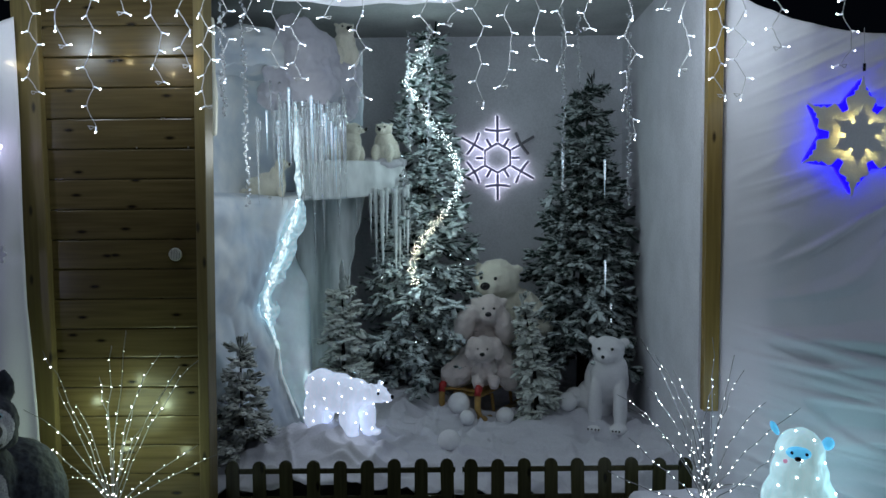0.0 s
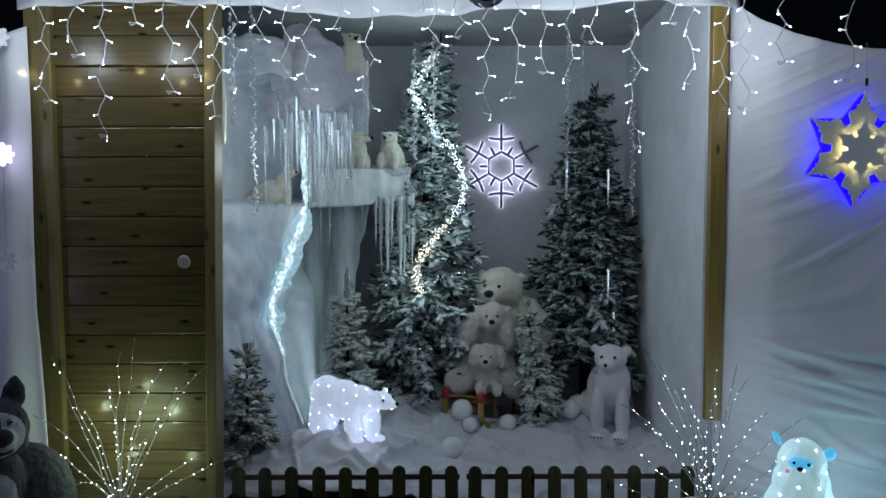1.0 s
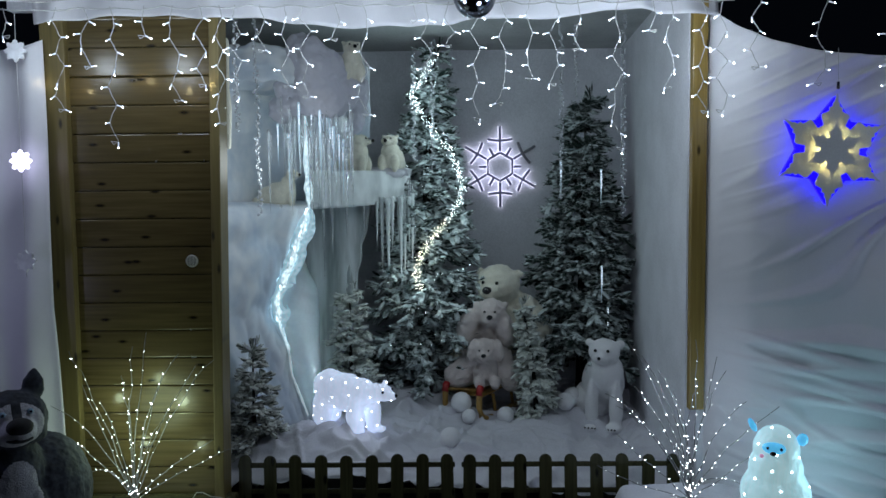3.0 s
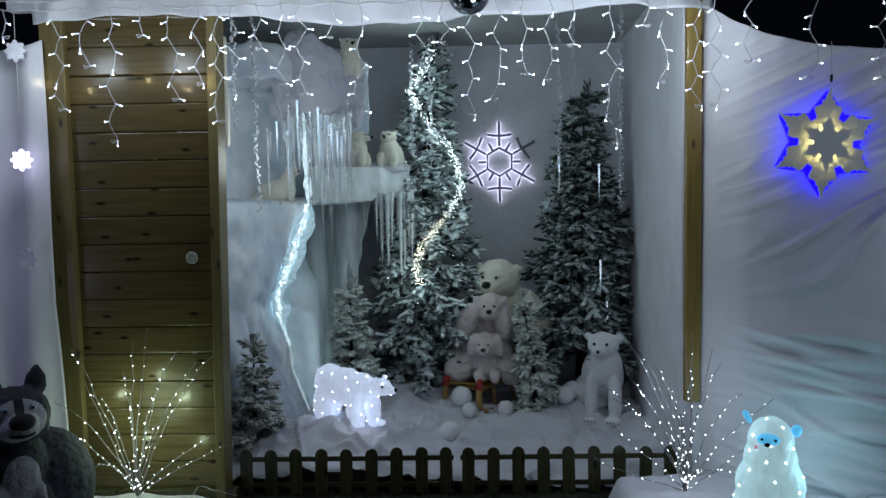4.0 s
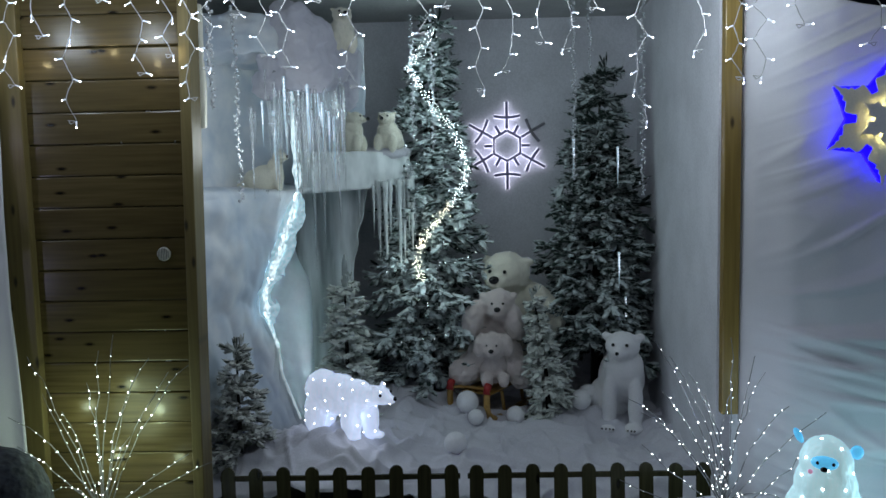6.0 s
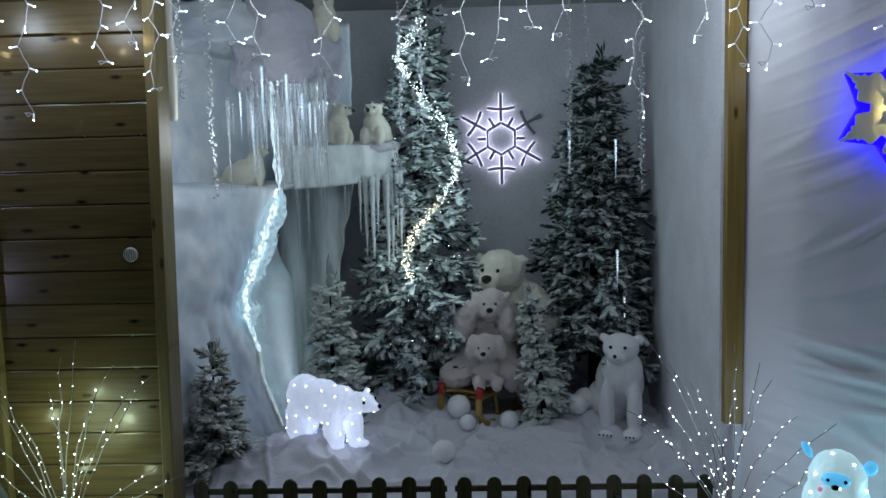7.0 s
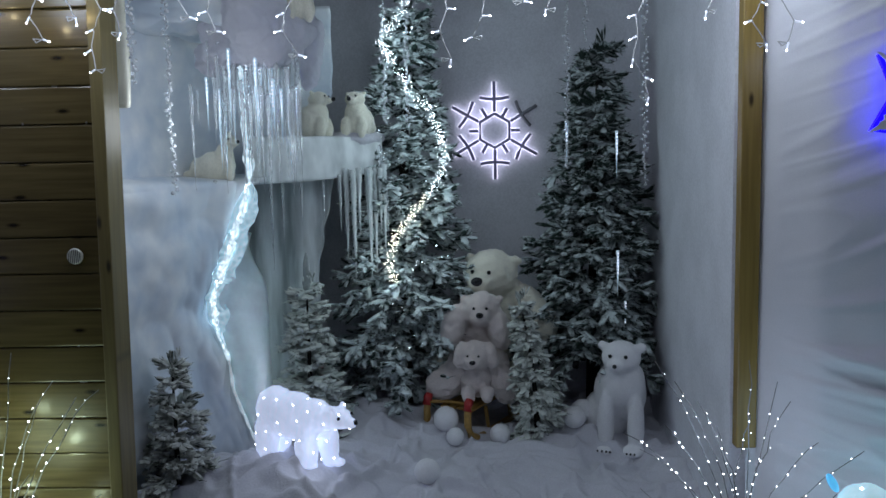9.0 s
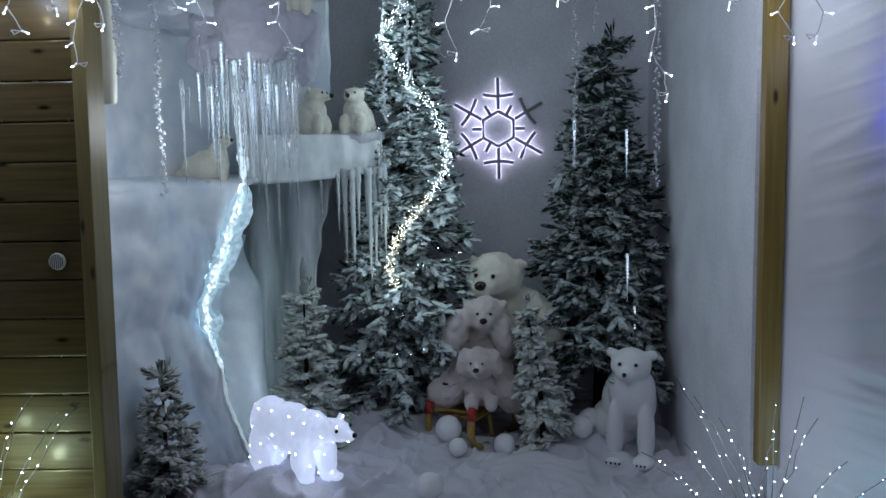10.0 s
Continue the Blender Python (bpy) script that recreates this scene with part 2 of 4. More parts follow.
setting("ground", grid(60, 60, lambda u, v: ((u - 0.5) * 120, (v - 0.5) * 120, -0.01)), SOIL, "dark trodden ground at night", "ground")
setting("wall_north", box((3.6, 0.08, 2.9), (-0.25, 5.9, 1.33)), PAINT, "plain white-painted back wall of the grotto", "wall")
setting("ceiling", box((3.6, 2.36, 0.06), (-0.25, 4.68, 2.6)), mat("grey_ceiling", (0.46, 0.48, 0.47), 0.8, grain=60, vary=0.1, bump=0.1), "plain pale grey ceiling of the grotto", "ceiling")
side = box((0.06, 2.28, 2.62), (0, 0.07, 0))
east = setting("wall_east", side, PAINT, "white side wall of the grotto", "wall")
east.matrix_basis = pose(1.262, 4.75, 1.27, 0, 0, -3.2)
setting("wall_west", box((0.06, 2.1, 2.62), (-1.72, 4.82, 1.27)), PAINT, "white side wall behind the ice", "wall")


def snow_height(x, y):
    h = 0.05 + 0.035 * wave(x * 3, y * 3) + 0.012 * abs(wave(x * 9, y * 9, 2)) + 0.02 * max(0, wave(x * 5 + y * 6, y * 2 - x * 3, 4))
    h += 0.035 * max(0, 1 - 7 * abs(wave(x * 2.2 + 0.5 * y, y * 3.4, 11))) + 0.022 * max(0, 1 - 7 * abs(wave(x * 5 - y, y * 4 + x, 17)))
    h += 0.155 * math.exp(-((x + 0.58) / 0.5) ** 2 - ((y - 4.22) / 0.5) ** 2)
    h -= 0.06 * math.exp(-((x - 0.97) / 0.2) ** 2 - ((y - 4.62) / 0.17) ** 2)
    h += 0.03 * max(0, 1 - 12 * abs(wave(x * 1.5 + 0.9 * y, y * 1.7 - x, 31))) + 0.022 * max(0, 1 - 14 * abs(wave(x * 2.6 - 1.4 * y, y * 2.1 + x, 43)))
    h += 0.05 * math.exp(-((x + 1.02) / 0.3) ** 2 - ((y - 4.1) / 0.3) ** 2)
    h += 0.16 * math.exp(-((x + 0.25) / 0.3) ** 2 - ((y - 5.05) / 0.25) ** 2)
    h += 0.07 * math.exp(-((x - 0.75) / 0.2) ** 2 - ((y - 4.95) / 0.2) ** 2)
    if y < 3.95:
        h -= 0.045 * min(1, (3.95 - y) / 0.25)
    return max(h, 0.012)


setting("floor", grid(300, 230, lambda u, v: (-1.7 + 3.0 * u, 3.72 + 2.16 * v, snow_height(-1.7 + 3.0 * u, 3.72 + 2.16 * v))), SNOW,
        "rumpled white fleece and netting laid as snow", "snow floor", True)

# ---- front: door, uprights, header, cloths ----
def boarded_door():
    d = thing("door_1", "brown stained door of horizontal tongue-and-groove boards, shut", "door", kind="structure")
    part("backing", box((0.66, 0.02, 2.36), (-1.4275, 3.66, 1.2)), FENCE_WOOD, d)
    me = mesh_of(box((0.685, 0.018, 0.1315), bevel=0.006), "board", DOOR_WOOD)
    for i in range(17):
        part("board", me, None, d, at=pose(-1.4275, 3.638 + 0.0015 * (i % 3), 0.1355 + 0.1348 * i))
    part("upright", box((0.115, 0.05, 2.42), (-1.817, 3.615, 1.22), 0.006), JAMB_WOOD, d)
    part("upright", box((0.047, 0.13, 2.42), (-1.07, 3.637, 1.22), 0.005, turn=pose(0, 0, 0, 0, 1.0, 0)), JAMB_WOOD, d)
    part("rail", box((0.66, 0.03, 0.10), (-1.4275, 3.625, 2.40), 0.005), DOOR_WOOD, d)
    part("sill", box((0.82, 0.06, 0.07), (-1.43, 3.62, 0.035), 0.006), FENCE_WOOD, d)
    v = bmesh.new()
    bmesh.ops.create_cone(v, cap_ends=True, segments=32, radius1=0.03, radius2=0.027, depth=0.008, matrix=pose(-1.203, 3.622, 1.212, 90))
    cover = part("vent_cover", v, mat("vent_plastic", (0.9, 0.9, 0.85), 0.5, bump=0), d, "round white slotted vent cover")
    for k in range(7):
        dx = -0.021 + 0.007 * k
        part("slot", box((0.0016, 0.003, 2 * math.sqrt(0.0255 ** 2 - dx * dx)), (-1.203 + dx, 3.6172, 1.212)), BLACK, cover)
    for x, z in ((-1.13, 1.69), (-1.36, 1.69), (-1.77, 2.2)):
        s = bmesh.new()
        bmesh.ops.create_cone(s, cap_ends=True, segments=10, radius1=0.004, radius2=0.003, depth=0.003, matrix=pose(x, 3.6275, z, 90))
        part("screw", s, mat("screw_steel", (0.5, 0.5, 0.5), 0.3, 1, bump=0), d)


boarded_door()
setting("wall_front", box((0.5, 0.06, 2.2), (-2.1, 3.68, 1.10)), PAINT, "plain shed wall beside the door", "wall")
post = bmesh.new()
box((0.07, 0.05, 2.0), (1.2, 3.605, 1.482), 0.005, post)
setting("trim_post", post, POST_WOOD, "bare yellowish pine batten at the opening's edge", "post")


def header_cloth():
    def f(u, v):
        x = -1.89 + 3.17 * u
        sag = 0.03 * math.sin(u * 9) + 0.03 * wave(x * 3, 1) - 0.02 * u
        z = 2.33 + sag * (1 - v) + 0.3 * v
        return x, 3.56 + 0.02 * math.sin(x * 26 + 3 * wave(x * 2, v)) + 0.03 * wave(x * 5, v * 2), z
    return grid(160, 16, f)


header = thing("header_cloth", "white gathered fabric valance above the opening", "drapery", mesh=mesh_of(thick(header_cloth(), 0.004), "header_cloth", CLOTH, smooth=True))
setting("lintel", box((3.3, 0.06, 0.36), (-0.38, 3.64, 2.58)), PAINT, "plain lintel over the opening", "lintel")


def right_cloth():
    """Hung from a sagging line, with upright folds by the post and slack slanting folds below."""
    def f(u, v):
        x = 1.205 + 2.3 * u * (0.2 + 0.8 * u)
        top = 2.08 + 0.28 * math.exp(-(x - 1.25) * 4.5)
        z = 0.0 + top * (1 - v)
        free = min(1, max(0, (x - 1.24) / 0.05))
        near = math.exp(-max(0, x - 1.26) / 0.22)
        d = near * 0.008 * math.sin(x * 48 + 2 * wave(x * 5, z * 0.6))
        k = min(1, max(0, (z - 0.75) / 0.7))
        s = z - (-0.26 + 0.7 * k * k * (3 - 2 * k)) * (x - 1.2)
        low = 0.5 + 0.5 / (1 + math.exp((z - 1.15) * 6))
        d += 0.012 * (1 - near) * wave(s * 7 + 1.5, x * 0.8, 3) + 0.006 * wave(s * 16, x * 1.5, 7) * (1 - near)
        crease = max(0, 1 - 12 * abs(wave(s * 2.6 + 0.4, x * 0.5, 13))) + 0.8 * max(0, 1 - 12 * abs(wave(s * 5.5, x * 0.9, 23))) + 0.6 * max(0, 1 - 9 * abs(wave(s * 9, x * 0.8, 31)))
        d -= 0.042 * low * (1 - near) * crease
        d += 0.04 * wave(x * 1.4, z * 1.6, 9) * (1 - near)
        d *= free * (1 - 0.9 * math.exp(-((x - 1.66) ** 2 + (z - 1.69) ** 2) / 0.08))
        return x, 3.46 + 0.185 * math.exp(-max(0, x - 1.238) / 0.13) - 0.12 * math.tanh((x - 1.205) * 2.2) + d - 0.05 * (1 - z / 2.4), z
    return grid(200, 270, f)


thing("side_cloth", "white translucent sheet hung in slack folds beside the opening", "drapery", mesh=mesh_of(thick(right_cloth(), 0.003), "side_cloth", CLOTH, smooth=True))


def left_cloth():
    def f(u, v):
        x = -1.835 - 1.3 * u
        top = 2.25 - 0.05 * math.sin(u * 7) + 0.03 * wave(x * 6, 3)
        z = top * (1 - v)
        lower = 0.06 * max(0, 1 - z / 1.2)
        d = 0.018 * math.sin(x * 30 + 2 * wave(x * 3, z * 0.8)) + 0.03 * wave(x * 2, z * 1.2, 5)
        return x + 0.06 * max(0, 1 - z / 1.0) * (1 - u), 3.54 + d - lower, z
    return grid(90, 110, f)


thing("side_cloth", "white sheet hung beside the boarded door", "drapery", mesh=mesh_of(thick(left_cloth(), 0.003), "side_cloth", CLOTH, smooth=True))


# ---- picket fence ----
def fence_panel(x0, count, slope):
    f = thing("picket_fence", "low dark wooden picket fence with rounded tops", "fence", (x0, 3.70, 0.0), group="fence panels")
    bm = bmesh.new()
    w, h, d = 0.031, 0.232, 0.012
    prof = [(-w, 0)] + [(w, 0)] + [(w * math.cos(a), h - w + w * math.sin(a)) for a in (math.pi * k / 8 for k in range(9))]
    front, back = [bm.verts.new((x, -d / 2, z)) for x, z in prof], [bm.verts.new((x, d / 2, z)) for x, z in prof]
    bm.faces.new(front), bm.faces.new(back[::-1])
    for k in range(len(prof)):
        j = (k + 1) % len(prof)
        bm.faces.new((front[j], front[k], back[k], back[j]))
    me = mesh_of(bm, "picket", FENCE_WOOD)
    for k in range(count):
        part("picket", me, None, f, at=pose(0.033 + 0.126 * k, 0, slope * k + random.uniform(-0.004, 0.003), 0, random.uniform(-1, 1), random.uniform(-3, 3)))
    ln = 0.126 * (count - 1) + 0.075
    for z in (0.045, 0.178):
        part("rail", box((ln, 0.014, 0.024), (ln / 2 - 0.005, 0.014, z), 0.003), FENCE_WOOD, f)


fence_panel(-1.03, 9, 0.0005)
fence_panel(0.085, 9, 0.0)


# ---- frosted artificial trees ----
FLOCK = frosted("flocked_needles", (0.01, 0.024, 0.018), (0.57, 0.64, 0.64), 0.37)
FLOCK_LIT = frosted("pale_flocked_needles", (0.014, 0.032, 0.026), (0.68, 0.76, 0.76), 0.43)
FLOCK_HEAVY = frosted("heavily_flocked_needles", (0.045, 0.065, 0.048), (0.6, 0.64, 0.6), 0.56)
BARK = mat("dark_bark", (0.02, 0.016, 0.01), 0.95, grain=90, vary=0.3, bump=0.7)


def finger(out, base, way, length, r, rng, blades):
    """One flocked twig: a ragged spindle with needle blades."""
    verts, faces = out
    way = Vector(way).normalized()
    side = way.cross(Vector((0, 0, 1)) if abs(way.z) < 0.95 else Vector((1, 0, 0))).normalized()
    over = side.cross(way)
    n0 = len(verts)
    base = Vector(base)
    for t, k in ((0.0, 0.6), (0.45, 1.0), (0.9, 0.8)):
        for a in range(5):
            ang = a * 1.2566 + rng.uniform(-0.3, 0.3)
            q = r * k * rng.uniform(0.75, 1.2)
            verts.append(base + way * (length * t + rng.uniform(-0.1, 0.1) * length) + side * (q * math.cos(ang)) + over * (0.6 * q * math.sin(ang)))
    verts.append(base + way * length)
    for ring in (0, 5):
        for a in range(5):
            b = (a + 1) % 5
            faces.append((n0 + ring + a, n0 + ring + b, n0 + ring + 5 + b, n0 + ring + 5 + a))
    for a in range(5):
        faces.append((n0 + 10 + a, n0 + 10 + (a + 1) % 5, n0 + 15))
    for _ in range(blades):
        t = rng.uniform(0.1, 1.0)
        ang = rng.uniform(0, 6.283)
        rad = side * math.cos(ang) + over * (0.6 * math.sin(ang))
        p = base + way * (length * t)
        tip = p + rad * (r * rng.uniform(1.3, 2.1)) + way * (r * rng.uniform(0.6, 1.6))
        w = rad.cross(way).normalized() * (r * 0.12)
        k = len(verts)
        verts.extend((p - w, p + w, tip))
        faces.append((k, k + 1, k + 2))


def flocked_tree(name, label, at, height, radius, levels, per, size, material, seed, blades=13, fat=0.19, clump=8, lean=0.0, start=0.06, power=0.8, droop=0.1):
    rng = random.Random(seed)
    tree = thing(name, label, "christmas tree", at, group="flocked trees")
    stem = [(lean * z * z, 0, z * height) for z in (0, 0.25, 0.5, 0.75, 0.97)]
    part("trunk", tube(stem, [0.022 * height, 0.018 * height, 0.013 * height, 0.008 * height, 0.003], 8), BARK, tree)
    out = ([], [])
    for i in range(levels):
        h = start + (1 - start) * (i / levels)
        reach = radius * ((1 - h) / (1 - start)) ** power * (1 + rng.uniform(-0.1, 0.1)) + 0.012
        n = max(4, round(per * (0.35 + 0.65 * reach / radius)))
        turn = rng.uniform(0, 6.28)
        for b in range(n):
            a = turn + 6.283 * b / n + rng.uniform(-0.2, 0.2)
            r = reach * rng.uniform(0.68, 1.18)
            rise = 0.5 * h - droop + rng.uniform(-0.28, 0.28)
            z0 = h * height + rng.uniform(-0.5, 0.5) * height / levels
            ax = lean * h * h
            out_way = Vector((math.cos(a), math.sin(a), rise)).normalized()
            for t in ((0.2, 0.45, 0.7, 0.95) if r > 2.5 * size else (0.4, 0.68, 0.95) if r > 1.6 * size else (0.55, 0.9)):
                p = Vector((ax, 0, z0)) + out_way * (r * t) + Vector((0, 0, -0.25 * r * t * t))
                for q in range(clump):
                    sway = rng.uniform(-1.15, 1.15)
                    way = Vector((math.cos(a + sway), math.sin(a + sway), rise + rng.uniform(-0.95, 0.4)))
                    finger(out, p + out_way * (size * rng.uniform(-0.35, 0.25)), way, size * rng.uniform(0.65, 1.1), size * fat, rng, blades)
    for k in range(5):
        finger(out, (lean, 0, height * 0.95), (rng.uniform(-0.3, 0.3), rng.uniform(-0.3, 0.3), 1), size * 1.1, size * 0.15, rng, blades)
    for k in range(7):
        finger(out, (lean + 0.006 * k, 0, height * (0.965 + 0.008 * k)), (rng.uniform(-0.5, 0.5), rng.uniform(-0.5, 0.5), 1), size * 0.75, size * 0.09, rng, blades)
    me = bpy.data.meshes.new("crown")
    me.from_pydata([tuple(v) for v in out[0]], [], out[1])
    me.materials.append(material)
    part("crown", me, None, tree)
    return tree


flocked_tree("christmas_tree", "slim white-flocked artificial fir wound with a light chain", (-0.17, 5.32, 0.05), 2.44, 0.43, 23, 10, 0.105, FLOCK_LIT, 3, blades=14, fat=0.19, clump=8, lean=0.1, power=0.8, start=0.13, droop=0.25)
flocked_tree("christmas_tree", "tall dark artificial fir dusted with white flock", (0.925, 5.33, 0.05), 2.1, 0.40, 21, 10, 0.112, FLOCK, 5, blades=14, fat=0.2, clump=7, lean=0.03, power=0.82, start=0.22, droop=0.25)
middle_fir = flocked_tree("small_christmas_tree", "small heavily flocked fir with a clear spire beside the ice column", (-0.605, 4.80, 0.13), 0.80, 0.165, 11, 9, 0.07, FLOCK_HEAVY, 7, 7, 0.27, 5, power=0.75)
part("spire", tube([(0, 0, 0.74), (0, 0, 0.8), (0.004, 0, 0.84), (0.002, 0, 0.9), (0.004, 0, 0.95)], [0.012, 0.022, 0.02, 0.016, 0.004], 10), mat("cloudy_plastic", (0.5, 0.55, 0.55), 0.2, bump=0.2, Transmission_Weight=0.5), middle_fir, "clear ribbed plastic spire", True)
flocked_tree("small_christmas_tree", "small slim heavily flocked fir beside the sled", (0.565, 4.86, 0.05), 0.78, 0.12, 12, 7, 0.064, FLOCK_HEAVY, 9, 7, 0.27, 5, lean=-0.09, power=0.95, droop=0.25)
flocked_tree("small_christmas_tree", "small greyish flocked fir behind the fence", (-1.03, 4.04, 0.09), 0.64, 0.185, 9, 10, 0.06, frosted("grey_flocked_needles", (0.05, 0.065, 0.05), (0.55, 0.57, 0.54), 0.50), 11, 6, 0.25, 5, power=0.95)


# ---- the ice cliff ----
def bend(a, b, c, u):
    return Vector(a) * (1 - u) ** 2 + Vector(b) * 2 * u * (1 - u) + Vector(c) * u * u


def cliff():
    """The side cliff turning to the front beside the frozen fall, a soft ledge, and the wall above it."""
    def f(u, v):
        if v < 0.6:
            z, k = 1.43 * v / 0.6, 0.0
        elif v < 0.7:
            k = (v - 0.6) / 0.1
            z = 1.43 + 0.035 * math.sin(k * math.pi / 2)
        else:
            z, k = 1.465 + 0.9 * (v - 0.7) / 0.3, 1.0
        low = bend((-1.25, 3.66), (-1.10, 4.66), (strip_x(min(z, 1.43)) + 0.012, 4.57), u)
        high = bend((-1.27, 3.66), (-1.40, 5.05), (-0.50 + 0.04 * wave(z * 8, 3) - 0.14 * max(0, min(1, (1.9 - z) / 0.15)), 5.20), u)
        soft = max(0, (z - 1.28) / 0.15) if k == 0 else 1
        p = low.lerp(high, k * k * (3 - 2 * k))
        out = Vector((0.75, -0.65))
        d = 0.05 * wave(u * 3.2, z * 1.9, 2) + 0.03 * wave(u * 6, z * 3.7, 6) + 0.008 * wave(u * 16, z * 14)
        d -= 0.035 * soft ** 2 * (1 - k) * math.sin(u * math.pi)
        if k == 0:
            d -= 0.09 * math.exp(-((z - 1.27 - 0.05 * wave(u * 4, 1)) / 0.10) ** 2) * math.sin(min(1, u * 1.1) * math.pi) * (0.7 + 0.6 * wave(u * 3, 5))
            d -= 0.028 * math.exp(-((z - 0.84 - 0.1 * wave(u * 5, 9)) / 0.06) ** 2) * math.sin(u * math.pi)
            d -= 0.05 * math.exp(-((u - 0.42 - 0.05 * wave(z * 5, 3)) / 0.035) ** 2) * max(0, 1 - abs(z - 0.62) / 0.24)
        d *= min(1, (1 - u) * 9)
        return p.x + out.x * d, p.y + out.y * d, z + 0.035 * wave(u * 4, 7) * min(1, max(0, (z - 1.0) / 0.43)) * min(1, (1 - u) * 6)
    return grid(90, 150, f)


def strip_x(z):
    """The ragged edge of the frozen fall, by height."""
    pts = ((2.05, -0.83), (1.437, -0.80), (1.195, -0.888), (0.90, -1.0), (0.756, -0.99), (0.62, -0.94), (0.447, -0.925), (0.12, -0.80))
    for (za, xa), (zb, xb) in zip(pts, pts[1:]):
        if z >= zb:
            return xb + (xa - xb) * (z - zb) / (za - zb)
    return pts[-1][1]


thing("ice_cliff", "carved and painted foam ice cliff with pale blue shading", "ice scenery", mesh=mesh_of(thick(cliff(), -0.02), "ice_cliff", FOAM, smooth=True))


def foam_block(size, at, seed, sub=14, amp=0.02):
    """A roughly cut foam block with wavering faces and worn edges."""
    bm = box(size, bevel=0.02)
    bmesh.ops.subdivide_edges(bm, edges=[e for e in bm.edges if e.calc_length() > 0.06], cuts=sub, use_grid_fill=True)
    bm.normal_update()
    for v in bm.verts:
        v.co += v.normal * (amp * wave(v.co.x * 6, v.co.z * 6 + seed, v.co.y * 6) + 0.6 * amp * wave(v.co.x * 15, v.co.z * 15, seed) + 0.25 * amp * wave(v.co.x * 40, v.co.z * 40, v.co.y * 40))
        v.co += Vector(at)
    return bm


thing("ice_cap_block", "rough pale foam slab capping the ice wall", "ice scenery", mesh=mesh_of(foam_block((0.64, 0.5, 0.2), (-1.08, 4.56, 2.25), 3, 18, 0.04), "ice_cap_block", FOAM, smooth=True))
thing("ice_slab", "upright cream foam slab behind the door's upright", "ice scenery", mesh=mesh_of(foam_block((0.15, 0.05, 0.56), (-1.135, 3.86, 2.03), 8, 8, 0.008), "ice_slab", mat("cream_foam", (0.86, 0.84, 0.7), 0.75, grain=9, vary=0.06, bump=0.2), smooth=True))


def back_sheet():
    def f(u, v):
        z = 1.5 * (1 - v)
        edge = -0.60 + 0.12 * max(0, (z - 1.0) / 0.4) + 0.03 * wave(z * 8, 1) - 0.02 * math.sin(z * 5)
        x = -1.2 + (edge + 1.2) * u
        return x, 5.08 + 0.25 * (0.5 - u) * 0.4 + 0.03 * wave(x * 6, z * 2) + 0.02 * math.sin(x * 30 + wave(z, x)), z
    return grid(40, 60, f)


thing("ice_backdrop_sheet", "grey-white foam sheet with a ragged cut edge", "ice scenery", mesh=mesh_of(thick(back_sheet(), 0.015), "ice_backdrop_sheet", STREAKED, smooth=True))


def column():
    def f(u, v):
        z = 1.1 * (1 - v) + 0.1
        x0 = strip_x(z) + 0.015
        k = min(1, max(0.02, (1.2 - z) / 0.3))
        wide = max(0.035, min(0.2, -0.80 - x0)) * k * k * (3 - 2 * k)
        return x0 + wide * u, 4.56 + 0.16 * u * u - 0.03 * math.sin(u * 3.1) + 0.012 * wave(u * 3, z * 7) + 0.004 * math.sin(z * 60 + u * 6), z
    return grid(24, 70, f)


ICE = mat("milky_ice", (0.72, 0.86, 0.86), 0.35, grain=30, vary=0.08, bump=0.3, dist=0.004, Subsurface_Weight=0.3)
translucent(ICE, 0.55)
fall = thing("frozen_waterfall", "frozen waterfall of crinkled film with a cold light tube in it", "ice scenery")
part("column", thick(column(), 0.02), ICE, fall, "milky pale teal ice column", True)


def ribbon(z0, z1, width, front=0.0):
    def f(u, v):
        z = z1 + (z0 - z1) * v
        w = width * (0.75 + 0.35 * wave(z * 12, 5)) * min(1, 0.25 + 6 * v * (1 - v))
        if z < 0.85:
            w *= max(0.22, 1 - 4 * (0.85 - z))
        x = strip_x(z) + w * (u - 0.35) + 0.012 * wave(z * 15, u * 2)
        return x, 4.54 + front + 0.02 * wave(z * 30, u * 5) - 0.02 * math.sin(u * 3.14), z
    return grid(10, 120, f)


def crinkle(name, low, high, strength, colour=(0.62, 0.88, 1.0)):
    """Lit crinkled film: brighter along the creases, where the light shines out."""
    m = glow(name, colour, strength)
    n, l = m.node_tree.nodes, m.node_tree.links
    tex, co, ramp = n.new("ShaderNodeTexNoise"), n.new("ShaderNodeTexCoord"), n.new("ShaderNodeMapRange")
    tex.inputs["Scale"].default_value, tex.inputs["Detail"].default_value = 60, 6
    ramp.inputs["From Min"].default_value, ramp.inputs["From Max"].default_value = 0.38, 0.72
    ramp.inputs["To Min"].default_value, ramp.inputs["To Max"].default_value = low, high
    l.new(co.outputs["Object"], tex.inputs["Vector"]), l.new(tex.outputs[0], ramp.inputs["Value"])
    l.new(ramp.outputs[0], n["Principled BSDF"].inputs["Emission Strength"])
    return m


